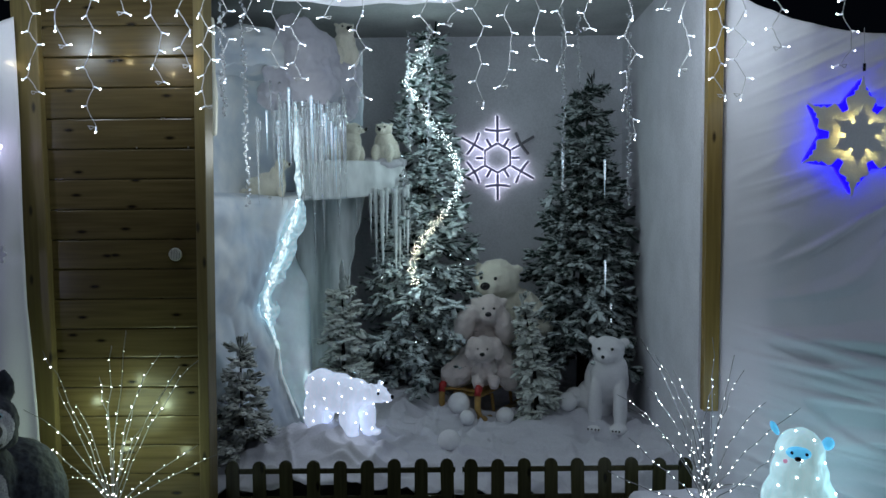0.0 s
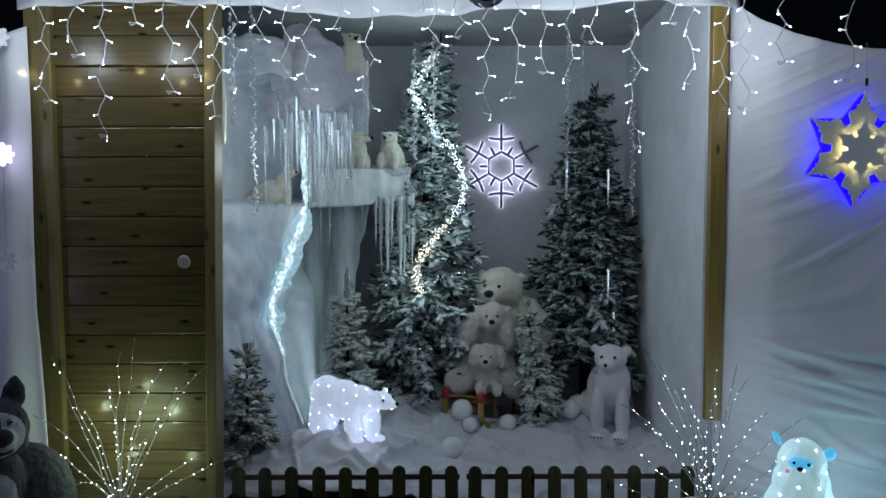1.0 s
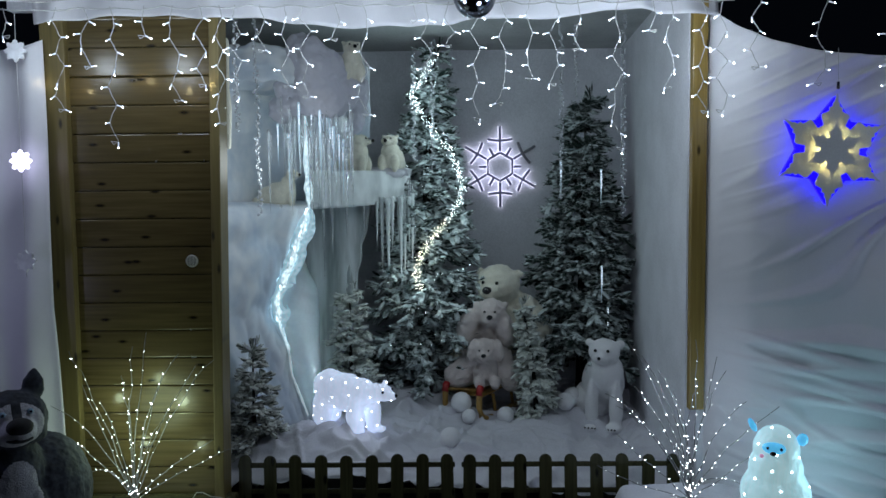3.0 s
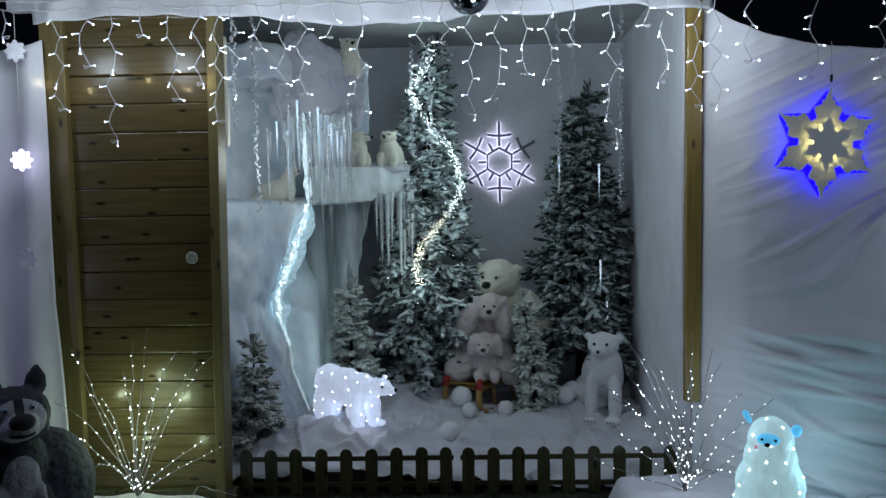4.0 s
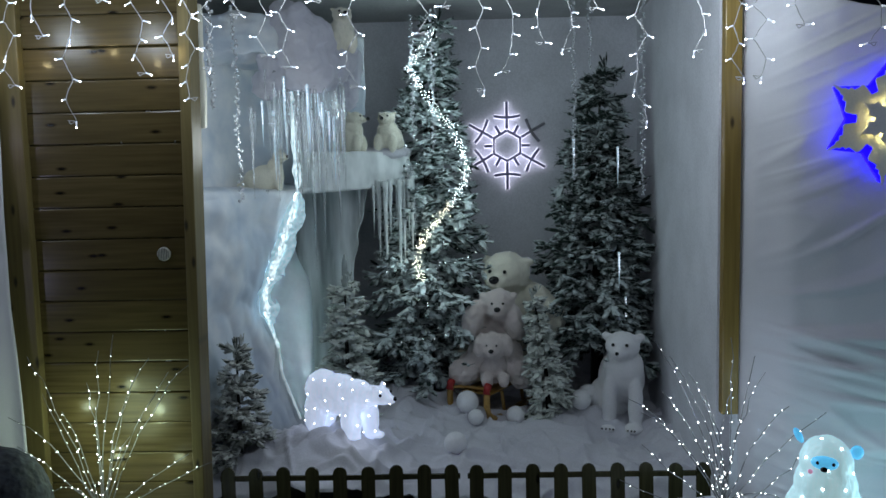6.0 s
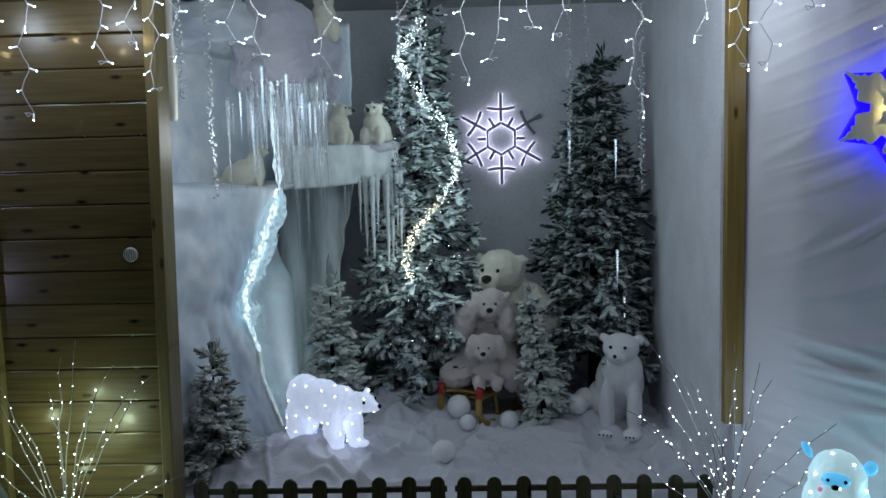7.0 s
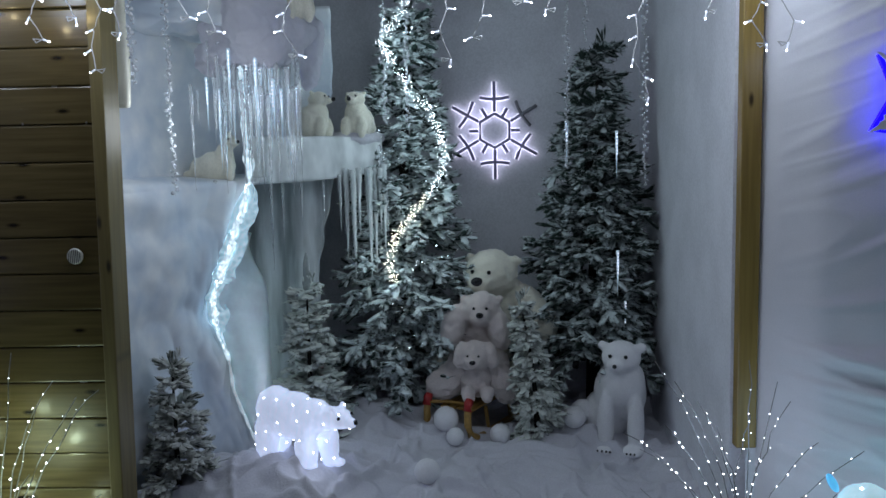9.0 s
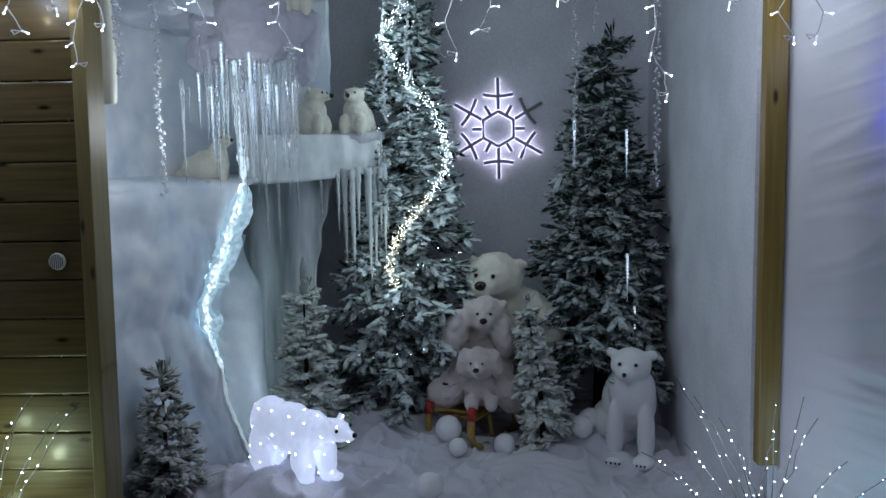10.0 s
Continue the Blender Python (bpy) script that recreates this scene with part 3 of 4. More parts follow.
FILM = crinkle("lit_film", 0.12, 1.7, 1.0, (0.76, 0.94, 1.0))
part("film", thick(ribbon(1.44, 0.66, 0.15), 0.003), crinkle("blue_film", 0.1, 0.5, 1.0, (0.64, 0.9, 1.0)), fall, "glowing pale blue film", True)
part("crease", thick(ribbon(1.44, 0.60, 0.05, -0.012), 0.003), FILM, fall, "brightly lit crease of the film", True)
part("upper_film", thick(ribbon(2.02, 1.44, 0.05), 0.003), crinkle("faint_film", 0.1, 1.3, 1.0, (0.74, 0.93, 1.0)), fall, "glowing crinkled clear film", True)
part("edge_film", thick(ribbon(0.66, 0.2, 0.05), 0.003), crinkle("dim_film", 0.08, 0.35, 1.0, (0.85, 0.97, 1.0)), fall, "dimly glowing film edge", True)
part("light_tube", tube([(strip_x(0.76 + 0.68 * k / 24) - 0.012, 4.535, 0.76 + 0.68 * k / 24) for k in range(25)], 0.005), glow("cold_tube", (0.7, 0.92, 1), 5), fall, "cold white light tube", True)
# extra tube hidden behind the column so its milky skin looks lit through
part("hidden_fill_tube", tube([(strip_x(z) + 0.07, 4.64, z) for z in (0.95 - 0.08 * k for k in range(10))], 0.005), glow("hidden_fill_tube", (0.68, 0.96, 0.96), 14), fall, "unseen teal tube added to light the column from behind", True)


def shelf():
    def f(u, v):
        x = -0.87 + 0.637 * u
        y = 4.70 + 0.44 * max(0, u - 0.2) / 0.8 + 0.12 * math.exp(-u * 14)
        top, low = 1.665 + 0.006 * wave(x * 7, 3), 1.432 + 0.045 * u * u + 0.01 * wave(x * 9, 1)
        groove = 0.012 * math.sin((u * 62) + 2.5 * math.sin((v - 0.35) * 6)) * max(0, 1 - abs(u - 0.2) / 0.22)
        if v < 0.35:
            t = v / 0.35
            return x, 5.55 + (y - 5.55) * t, top
        if v < 0.7:
            t = (v - 0.35) / 0.35
            return x, y - 0.012 * math.sin(t * math.pi) - groove + 0.008 * wave(x * 9, t * 3), top + (low - top) * t
        t = (v - 0.7) / 0.3
        return x, y + (5.55 - y) * t, low
    bm = grid(90, 46, f)
    bmesh.ops.holes_fill(bm, edges=[e for e in bm.edges if e.is_boundary])
    return bm


thing("ice_shelf", "pale carved ice ledge with rippled grooves on its lip", "ice scenery", mesh=mesh_of(shelf(), "ice_shelf", mat("carved_ice", (0.84, 0.88, 0.88), 0.55, grain=5, vary=0.08, bump=0.2, second=(0.56, 0.6, 0.6), big=2.5, stretch=(2.5, 2.5, 1)), smooth=True))
thing("ledge_snow", "lumpy white snow on the ice ledge", "snow", mesh=mesh_of(blob([(-0.40, 5.10, 1.655, 0.15, 0.09, 0.04), (-0.30, 5.17, 1.66, 0.08, 0.08, 0.035), (-0.62, 5.02, 1.655, 0.14, 0.1, 0.02)], 0.012, 4, 0.012), "ledge_snow", SNOW))
rng = random.Random(21)
lumps = []
for k in range(30):
    t = rng.random()
    lumps.append((-0.80 + 0.22 * t + rng.uniform(-0.05, 0.05), 4.38 + rng.uniform(-0.1, 0.18), 2.27 - 0.2 * t + rng.uniform(-0.06, 0.08), *(rng.uniform(0.07, 0.12) for _ in range(3))))
lumps += [(rng.uniform(-1.0, -0.6), 4.38 + rng.uniform(-0.06, 0.1), 2.06 + rng.uniform(-0.05, 0.07), rng.uniform(0.05, 0.1), 0.05, rng.uniform(0.05, 0.09)) for _ in range(22)]
lumps += [(-0.54 + 0.015 * k, 4.72, 1.98 + 0.08 * k, 0.06, 0.08, 0.1) for k in range(3)]
thing("wadding_cloud", "fluffy white wadding heaped above the icicles", "snow", mesh=mesh_of(blob(lumps, 0.012, 16, 0.012), "wadding_cloud", WADDING))

# ---- icicle lights along the header ----
WIRE = mat("white_wire", (0.5, 0.5, 0.5), 0.5, bump=0)
LED = glow("cold_led", (0.8, 0.92, 1.0), 22)
CASE = glow("led_cap", (0.8, 0.86, 1.0), 0.42)


def bulb_meshes():
    cap = bmesh.new()
    bmesh.ops.create_cone(cap, cap_ends=True, segments=8, radius1=0.002, radius2=0.0034, depth=0.024, matrix=pose(0, 0, -0.014))
    tip = bmesh.new()
    bmesh.ops.create_icosphere(tip, subdivisions=1, radius=0.0033, matrix=pose(0, 0, -0.027))
    return mesh_of(cap, "bulb", CASE, smooth=True), mesh_of(tip, "led", LED, smooth=True)


CAP, TIP = bulb_meshes()


def icicle_lights(drops, y, label):
    s = thing("icicle_light_string", label, "string lights")
    rng = random.Random(4)
    xs = [d[0] for d in drops]
    a, b = min(xs) - 0.05, max(xs) + 0.05
    part("main_wire", tube([(a + (b - a) * k / 60, y + 0.004, 2.37 - 0.015 * abs(math.sin(k * 0.9)) + 0.01 * wave(k * 0.4)) for k in range(61)], 0.003, 5), WIRE, s)
    for x, low in drops:
        pts, z, d = [Vector((x, y, 2.37))], 2.37, rng.choice((-1, 1))
        knots = []
        while z > low + 0.03:
            z -= rng.uniform(0.055, 0.085)
            d = -d if rng.random() < 0.75 else d
            p = Vector((x + d * rng.uniform(0.008, 0.027), y + rng.uniform(-0.012, 0.012), z))
            knots.append((p, d))
            pts.append(p)
        loop = pts[-1] + Vector((-d * 0.022, 0, -0.012))
        pts += [loop, loop + Vector((-d * 0.01, 0, 0.014)), pts[-1] + Vector((0, 0.002, -0.002))]
        fine = []
        for p, q in zip(pts, pts[1:]):
            for k in range(4):
                t = k / 4
                fine.append(p.lerp(q, t * t * (3 - 2 * t)) + Vector((rng.uniform(-1, 1), 0, 0)) * 0.003)
        wire = part("drop", tube(fine + [pts[-1]], 0.0019, 5), WIRE, s, smooth=True)
        for p, d in knots:
            m = pose(*p, rng.uniform(-35, 35), -d * rng.uniform(55, 95) if rng.random() < 0.8 else 10, 0)
            b = part("bulb", CAP, None, wire, at=m)
            t = new("led", TIP)
            t.parent, t.matrix_basis = wire, m


icicle_lights([(-1.95, 2.26), (-1.71, 1.93), (-1.59, 2.1), (-1.47, 1.76), (-1.32, 2.21), (-1.19, 1.97), (-1.07, 2.04), (-0.98, 1.86), (-0.91, 2.0),
               (-0.8, 2.16), (-0.69, 1.99), (-0.6, 1.95), (-0.47, 2.22), (-0.34, 1.86), (-0.12, 2.27), (-0.06, 2.08), (0.04, 2.18), (0.16, 1.85),
               (0.27, 1.92), (0.4, 2.0), (0.51, 1.98), (0.61, 2.14), (0.79, 1.75), (0.94, 2.27), (1.02, 1.99), (1.16, 1.91), (1.25, 1.91)], 3.43,
              "white-wired icicle fairy lights glowing cold white along the valance")
# the outer drops on both sides are added beyond view, to go with the fill
icicle_lights([(1.33, 2.08), (1.6, 1.98), (-2.08, 2.2), (1.9, 2.0), (2.05, 1.9), (2.3, 1.95), (2.6, 1.85), (2.9, 1.95), (-2.3, 2.0), (-2.55, 1.95), (-2.8, 2.0)], 3.25, "loose white-wired icicle lights over the sheet, outer drops added out of view")


# ---- neon snowflake on the back wall ----
def neon_flake():
    s = thing("neon_snowflake", "snowflake sign of cold white light rope, one arm dark", "light sign", (0.397, 5.83, 1.708))
    lit = glow("neon_edge", (0.82, 0.82, 1.0), 1.35)
    face = glow("dim_silicone", (0.22, 0.22, 0.36), 0.1)
    dark = mat("grey_silicone", (0.25, 0.25, 0.28), 0.5, bump=0)

    def bar(points, on=True):
        p = part("light_rope", tube(points, 0.0105, 8), face if on else dark, s, "grey silicone light rope", True)
        if on:
            part("glow_edge", tube([(x, y + 0.013, z) for x, y, z in points], 0.0148, 8), lit, p, "glowing rear edge", True)
    hexa = [(0.105 * math.sin(k * math.pi / 3), 0, 0.105 * math.cos(k * math.pi / 3)) for k in range(7)]
    bar(hexa)
    for k in range(6):
        a = k * math.pi / 3
        def at(r, side=0.0, a=a):
            return r * math.sin(a) + side * math.cos(a), 0, r * math.cos(a) - side * math.sin(a)
        on = k != 1
        bar([at(0.115), at(0.18)]) if not on else bar([at(0.115), at(0.30)])
        if not on:
            bar([at(0.18), at(0.30)], False)
        bar([at(0.204, -0.09), at(0.196, -0.045), at(0.193, 0), at(0.196, 0.045), at(0.204, 0.09)], on)
        b = a + math.pi / 6
        bar([(0.1 * math.sin(b), 0, 0.1 * math.cos(b)), (0.157 * math.sin(b), 0, 0.157 * math.cos(b))])


neon_flake()


# ---- light chain wound round the tall tree ----
def chain_of_leds(name, label, points, count, spread, seed, strength, colour=(0.86, 0.95, 1.0), r=0.0035, y_in=0.0):
    rng = random.Random(seed)
    c = thing(name, label, "string lights")
    part("wire", tube(points, 0.0015, 4), mat("clear_wire", (0.4, 0.45, 0.4), 0.3, bump=0), c)
    bm = bmesh.new()
    for k in range(count):
        t = rng.random() * (len(points) - 1.001)
        i = int(t)
        p = Vector(points[i]).lerp(Vector(points[i + 1]), t - i) + Vector([rng.gauss(0, spread) for _ in range(3)])
        bmesh.ops.create_icosphere(bm, subdivisions=1, radius=r * rng.uniform(0.6, 1.3), matrix=Matrix.Translation(p))
    ob = part("led_cluster", bm, glow(name + "_led", colour, strength), c)
    tagged(ob, kind="stuff")
    return c


PATH = [(-0.065, 5.2, 2.41), (-0.14, 5.12, 2.28), (-0.218, 5.05, 2.163), (-0.158, 5.0, 2.04), (-0.069, 5.0, 1.895), (0.038, 5.0, 1.787), (0.091, 5.0, 1.643),
        (0.113, 4.98, 1.517), (0.047, 4.96, 1.392), (-0.074, 4.95, 1.247), (-0.16, 4.95, 1.139), (-0.19, 4.95, 0.993), (-0.145, 4.93, 0.82)]
fine_path = []
for p, q in zip(PATH, PATH[1:]):
    fine_path += [tuple(Vector(p).lerp(Vector(q), k / 4)) for k in range(4)]
chain_of_leds("light_chain", "dense cold white light garland spiralling down the tall fir", fine_path[:34], 560, 0.015, 31, 14, (0.78, 0.96, 1.0), r=0.0014)
chain_of_leds("light_chain", "dense warm white light garland at the tall fir's foot", fine_path[33:], 260, 0.014, 33, 14, (1.0, 0.95, 0.72), r=0.0014)
scatter = []
for k in range(60):
    z = 2.36 - 0.032 * k
    wide = 0.37 * ((2.49 - z) / 2.14) ** 0.8
    scatter.append((-0.13 + wide * math.sin(k * 0.5), 5.32 - wide * (0.35 + 0.6 * abs(math.cos(k * 0.5))), z))
chain_of_leds("fairy_light_chain", "fine wire fairy lights among the branches", scatter, 95, 0.02, 32, 12, (0.72, 0.9, 1.0), r=0.0018)


# ---- glowing figures ----
def led_points(bm_body, count, seed, front, r, out=0.002, gap=0.05):
    """Small lamps spread over the side of a body that faces front."""
    rng = random.Random(seed)
    faces = [f for f in bm_body.faces if f.normal.dot(Vector(front)) > 0.25]
    chosen = []
    for _ in range(4000):
        f = rng.choice(faces)
        c = f.calc_center_median() + f.normal * out
        if all((c - q).length > gap for q in chosen):
            chosen.append(c)
            if len(chosen) == count:
                break
    bm = bmesh.new()
    for c in chosen:
        bmesh.ops.create_icosphere(bm, subdivisions=1, radius=r, matrix=Matrix.Translation(c))
    return bm


def lit_body(name, colour, strength, streak=(46, 46, 12), spread=0.14):
    """Clear acrylic lit from inside, with moulded strands that run down it."""
    m = mat(name, colour, 0.22, grain=1.6, vary=0.06, bump=0.6, dist=0.004, stretch=(46, 46, 9))
    p = m.node_tree.nodes["Principled BSDF"]
    p.inputs["Emission Color"].default_value = (*colour, 1)
    n, l = m.node_tree.nodes, m.node_tree.links
    co, stretch, tex, ramp = n.new("ShaderNodeTexCoord"), n.new("ShaderNodeMapping"), n.new("ShaderNodeTexNoise"), n.new("ShaderNodeMapRange")
    stretch.inputs["Scale"].default_value = streak
    tex.inputs["Scale"].default_value, tex.inputs["Detail"].default_value = 1.0, 3
    ramp.inputs["From Min"].default_value, ramp.inputs["From Max"].default_value = 0.3, 0.7
    ramp.inputs["To Min"].default_value, ramp.inputs["To Max"].default_value = (1 - spread) * strength, (1 + spread) * strength
    l.new(co.outputs["Object"], stretch.inputs["Vector"]), l.new(stretch.outputs[0], tex.inputs["Vector"])
    l.new(tex.outputs[0], ramp.inputs["Value"]), l.new(ramp.outputs[0], p.inputs["Emission Strength"])
    return m


def figure(name, label, category, lumps, body, at, turn, extras=(), leds=None, voxel=0.008, smooth=4, rough=0.0, paint=None, mats=()):
    """A moulded or plush figure as one mesh: skin, then eyes, nose and lamps."""
    bm = blob(lumps, voxel, smooth, rough)
    bm.normal_update()
    if paint:
        for f in bm.faces:
            f.material_index = paint(f.calc_center_median(), f.normal)
    lamps = led_points(bm, *leds) if leds else None
    for slot, shape in [*extras, *([(1, lamps)] if lamps else [])]:
        n = len(bm.faces)
        merge(bm, shape)
        bm.faces.ensure_lookup_table()
        for f in bm.faces[n:]:
            f.material_index, f.smooth = slot, True
    return thing(name, label, category, at, turn=turn, mesh=mesh_of(bm, name, body, *mats))


LED_BIG = glow("figure_led", (0.85, 0.93, 1.0), 7)
# walking bear of clear acrylic, head towards +x
bear = [tuple(0.86 * c for c in q) for q in ((-0.17, 0, 0.26, 0.12, 0.095, 0.125), (-0.05, 0, 0.265, 0.16, 0.09, 0.105), (0.08, 0, 0.255, 0.11, 0.085, 0.095), (0.2, 0, 0.27, 0.08, 0.06, 0.06),
        (0.25, 0, 0.275, 0.062, 0.055, 0.055), (0.305, 0, 0.26, 0.045, 0.035, 0.03), (0.235, -0.045, 0.33, 0.02, 0.012, 0.022), (0.235, 0.045, 0.33, 0.02, 0.012, 0.022),
        (-0.2, -0.05, 0.12, 0.075, 0.05, 0.14), (-0.2, 0.05, 0.12, 0.075, 0.05, 0.14), (0.07, -0.05, 0.12, 0.068, 0.048, 0.14), (0.13, 0.05, 0.12, 0.06, 0.045, 0.14), (-0.05, 0, 0.2, 0.17, 0.085, 0.08),
        (-0.19, -0.05, 0.025, 0.07, 0.045, 0.025), (0.075, -0.05, 0.022, 0.068, 0.042, 0.022), (0.165, 0.05, 0.022, 0.065, 0.042, 0.022))]
figure("lit_polar_bear", "glowing clear acrylic polar bear studded with white lamps", "light figure", bear, lit_body("lit_acrylic", (0.66, 0.76, 0.97), 0.54), (-0.525, 4.19, 0.212), -30,
       [(2, ball(0.011, (0.299, 0, 0.23), seg=10)), (2, ball(0.008, (0.243, -0.043, 0.25), seg=8)), (2, ball(0.008, (0.243, 0.043, 0.25), seg=8))],
       (30, 3, (0.1, -1, 0.25), 0.0045, 0.0, 0.06), mats=(LED_BIG, BLACK), rough=0.004)
# round shaggy snow creature
imp = [(0, 0, 0.1, 0.15, 0.13, 0.11), (0, 0, 0.19, 0.14, 0.125, 0.13), (0, 0, 0.29, 0.108, 0.105, 0.12), (0, 0, 0.375, 0.092, 0.09, 0.1), (0, -0.03, 0.32, 0.085, 0.075, 0.07)]
figure("lit_snow_creature", "glowing clear acrylic shaggy creature with blue face and horns", "light figure", imp, lit_body("lit_teal_acrylic", (0.56, 0.86, 0.92), 0.46), (1.368, 3.05, 0.09), -24,
       [(2, ball(1, (-0.004, -0.073, 0.398), (0.046, 0.026, 0.026))), (2, ball(1, (-0.092, 0, 0.465), (0.013, 0.012, 0.03), turn=pose(0, 0, 0, 0, -28))),
        (2, ball(1, (0.098, 0, 0.425), (0.022, 0.015, 0.026), turn=pose(0, 0, 0, 0, 12))), (3, ball(0.011, (-0.006, -0.108, 0.385), (1.2, 0.8, 0.85), seg=10)), (3, ball(0.0065, (-0.027, -0.093, 0.402), seg=8)),
        (3, ball(0.0065, (0.024, -0.096, 0.402), seg=8)), (4, ball(0.009, (-0.05, -0.085, 0.365), (1, 0.5, 1), seg=8))],
       (22, 8, (0, -1, 0.15), 0.0055, 0.0, 0.066), mats=(LED_BIG, lit_body("lit_blue_acrylic", (0.1, 0.5, 0.85), 0.75), BLACK, lit_body("lit_pink_acrylic", (0.8, 0.4, 0.6), 0.4)), rough=0.003)


# ---- lit twigs ----
def lit_twigs(label, at, seed, tips):
    rng = random.Random(seed)
    t = thing("lit_twig_bundle", label, "light branch", at, group="lit twig bundles")
    bark = mat("silver_wrapped_twig", (0.34, 0.34, 0.35), 0.35, 0.5, grain=150, vary=0.25, bump=0.5)
    led = glow("twig_led", (0.88, 0.95, 1.0), 13)
    bm = bmesh.new()
    bmesh.ops.create_icosphere(bm, subdivisions=1, radius=0.0016)
    tip = mesh_of(bm, "led", led, smooth=True)
    for dx, dy, h in tips:
        bend = Vector((rng.uniform(-0.03, 0.03), rng.uniform(-0.02, 0.02), rng.uniform(-0.03, 0.09)))
        pts = [Vector((1.05 * dx * s ** 1.15, dy * s ** 1.15, 1.17 * h * s)) + bend * (4 * s * (1 - s)) + Vector((rng.gauss(0, 0.004), rng.gauss(0, 0.004), 0)) for s in (k / 9 for k in range(10))]
        br = part("branch", tube(pts, 0.0026, 5, taper=0.55), bark, t, smooth=True)
        n = rng.randint(7, 11)
        for k in range(n):
            s = 0.7 + 8.2 * (k + rng.uniform(-0.3, 0.3)) / n
            i = max(0, min(8, int(s)))
            p = pts[i].lerp(pts[i + 1], min(1, max(0, s - i))) + Vector((rng.uniform(-0.006, 0.006), -0.005, rng.uniform(0, 0.006)))
            part("led", tip, None, br, at=Matrix.Translation(p) @ Matrix.Scale(rng.choice((0.8, 1.0, 1.0, 1.4, 1.8)), 4))


lit_twigs("bundle of bare lit twigs before the boarded door", (-1.45, 3.45, 0.1), 41,
          [(0.07, 0.02, 0.68), (0.0, 0.04, 0.62), (-0.27, 0.0, 0.61), (-0.2, -0.03, 0.48), (0.30, -0.02, 0.55), (0.38, -0.05, 0.58), (0.37, -0.04, 0.26), (0.22, -0.02, 0.6),
           (-0.34, -0.04, 0.40), (-0.3, -0.06, 0.3), (-0.06, 0.05, 0.5), (0.12, 0.05, 0.5), (0.45, 0.0, 0.22), (-0.12, -0.05, 0.42), (0.16, -0.08, 0.34), (-0.22, 0.02, 0.1)])
lit_twigs("bundle of bare lit twigs on the snowy plinth", (1.10, 3.34, 0.14), 42,
          [(0.02, 0.0, 0.62), (-0.27, 0.0, 0.62), (-0.20, 0.05, 0.55), (-0.36, -0.02, 0.42), (-0.4, -0.05, 0.15), (-0.3, 0.03, 0.36), (-0.13, 0.02, 0.5), (0.12, 0.03, 0.55), (0.15, 0.0, 0.5),
           (0.24, 0.0, 0.38), (0.36, -0.04, 0.37), (0.32, 0.04, 0.22), (0.2, -0.06, 0.08), (-0.32, -0.05, 0.27), (-0.24, -0.04, 0.45), (-0.06, 0.05, 0.42), (0.05, 0.05, 0.45), (-0.1, -0.06, 0.3)])

# ---- plush bears and the sled ----
def plush(name, label, lumps, at, turn, face, fur, voxel=0.011, ears=(), eye=0.011, nose=0.02):
    """face: head centre x, y, z, the way it looks in degrees from -y, head radius."""
    hx, hy, hz, yaw, r = face
    look_m = pose(hx, hy, hz, 0, 0, yaw)
    def on(x, y, z):
        return tuple(look_m @ Vector((x * r, y * r, z * r)))
    head = [(hx, hy, hz, r, r * 0.95, r * 0.92), (*on(0, -0.72, -0.25), r * 0.52, r * 0.55, r * 0.42)]
    head += [(*on(s * 0.92, 0.15, 0.5), r * 0.27, r * 0.16, r * 0.25) for s in (-1, 1)]
    extras = [(1, ball(1, on(0, -1.22, -0.14), (nose * 1.35, nose * 0.9, nose * 1.05), seg=12)),
              (1, ball(eye, on(-0.33, -0.90, 0.17), seg=10)), (1, ball(eye, on(0.33, -0.90, 0.17), seg=10))]
    return figure(name, label, "plush toy", lumps + head, fur, at, turn, extras, voxel=voxel, smooth=5, rough=0.009, mats=(BLACK,))


plush("plush_polar_bear", "large cream-white plush polar bear seated on the sled", [
    (0.06, 0.12, 0.30, 0.25, 0.17, 0.27), (0.07, 0.07, 0.52, 0.19, 0.13, 0.18), (-0.19, -0.02, 0.36, 0.075, 0.09, 0.15, 20), (0.27, 0.0, 0.48, 0.095, 0.1, 0.17, -28), (0.33, -0.06, 0.42, 0.08, 0.1, 0.1),
    (-0.16, -0.04, 0.10, 0.085, 0.13, 0.08), (0.15, -0.04, 0.08, 0.085, 0.13, 0.08), (-0.24, 0.0, 0.16, 0.08, 0.1, 0.09)],
    (0.30, 5.24, 0.20), 0, (0.045, -0.03, 0.70, -27, 0.148), FUR, 0.013, eye=0.012, nose=0.024)
plush("plush_polar_bear", "pinkish-cream plush bear cub sitting in the large bear's lap", [
    (0.0, 0.06, 0.16, 0.13, 0.1, 0.16), (-0.135, -0.05, 0.23, 0.066, 0.075, 0.125, 14), (0.11, -0.06, 0.22, 0.066, 0.075, 0.12, -14), (-0.09, 0.0, 0.0, 0.09, 0.1, 0.1), (0.08, 0.0, 0.0, 0.09, 0.1, 0.1), (-0.165, -0.02, -0.07, 0.085, 0.09, 0.095, 20), (-0.205, -0.04, -0.09, 0.085, 0.06, 0.085), (0.125, -0.05, -0.07, 0.08, 0.09, 0.1, -15), (0.15, -0.07, -0.1, 0.082, 0.06, 0.09)],
    (0.265, 5.06, 0.415), 0, (0.02, -0.05, 0.325, -6, 0.1), CREAM, eye=0.008, nose=0.015)
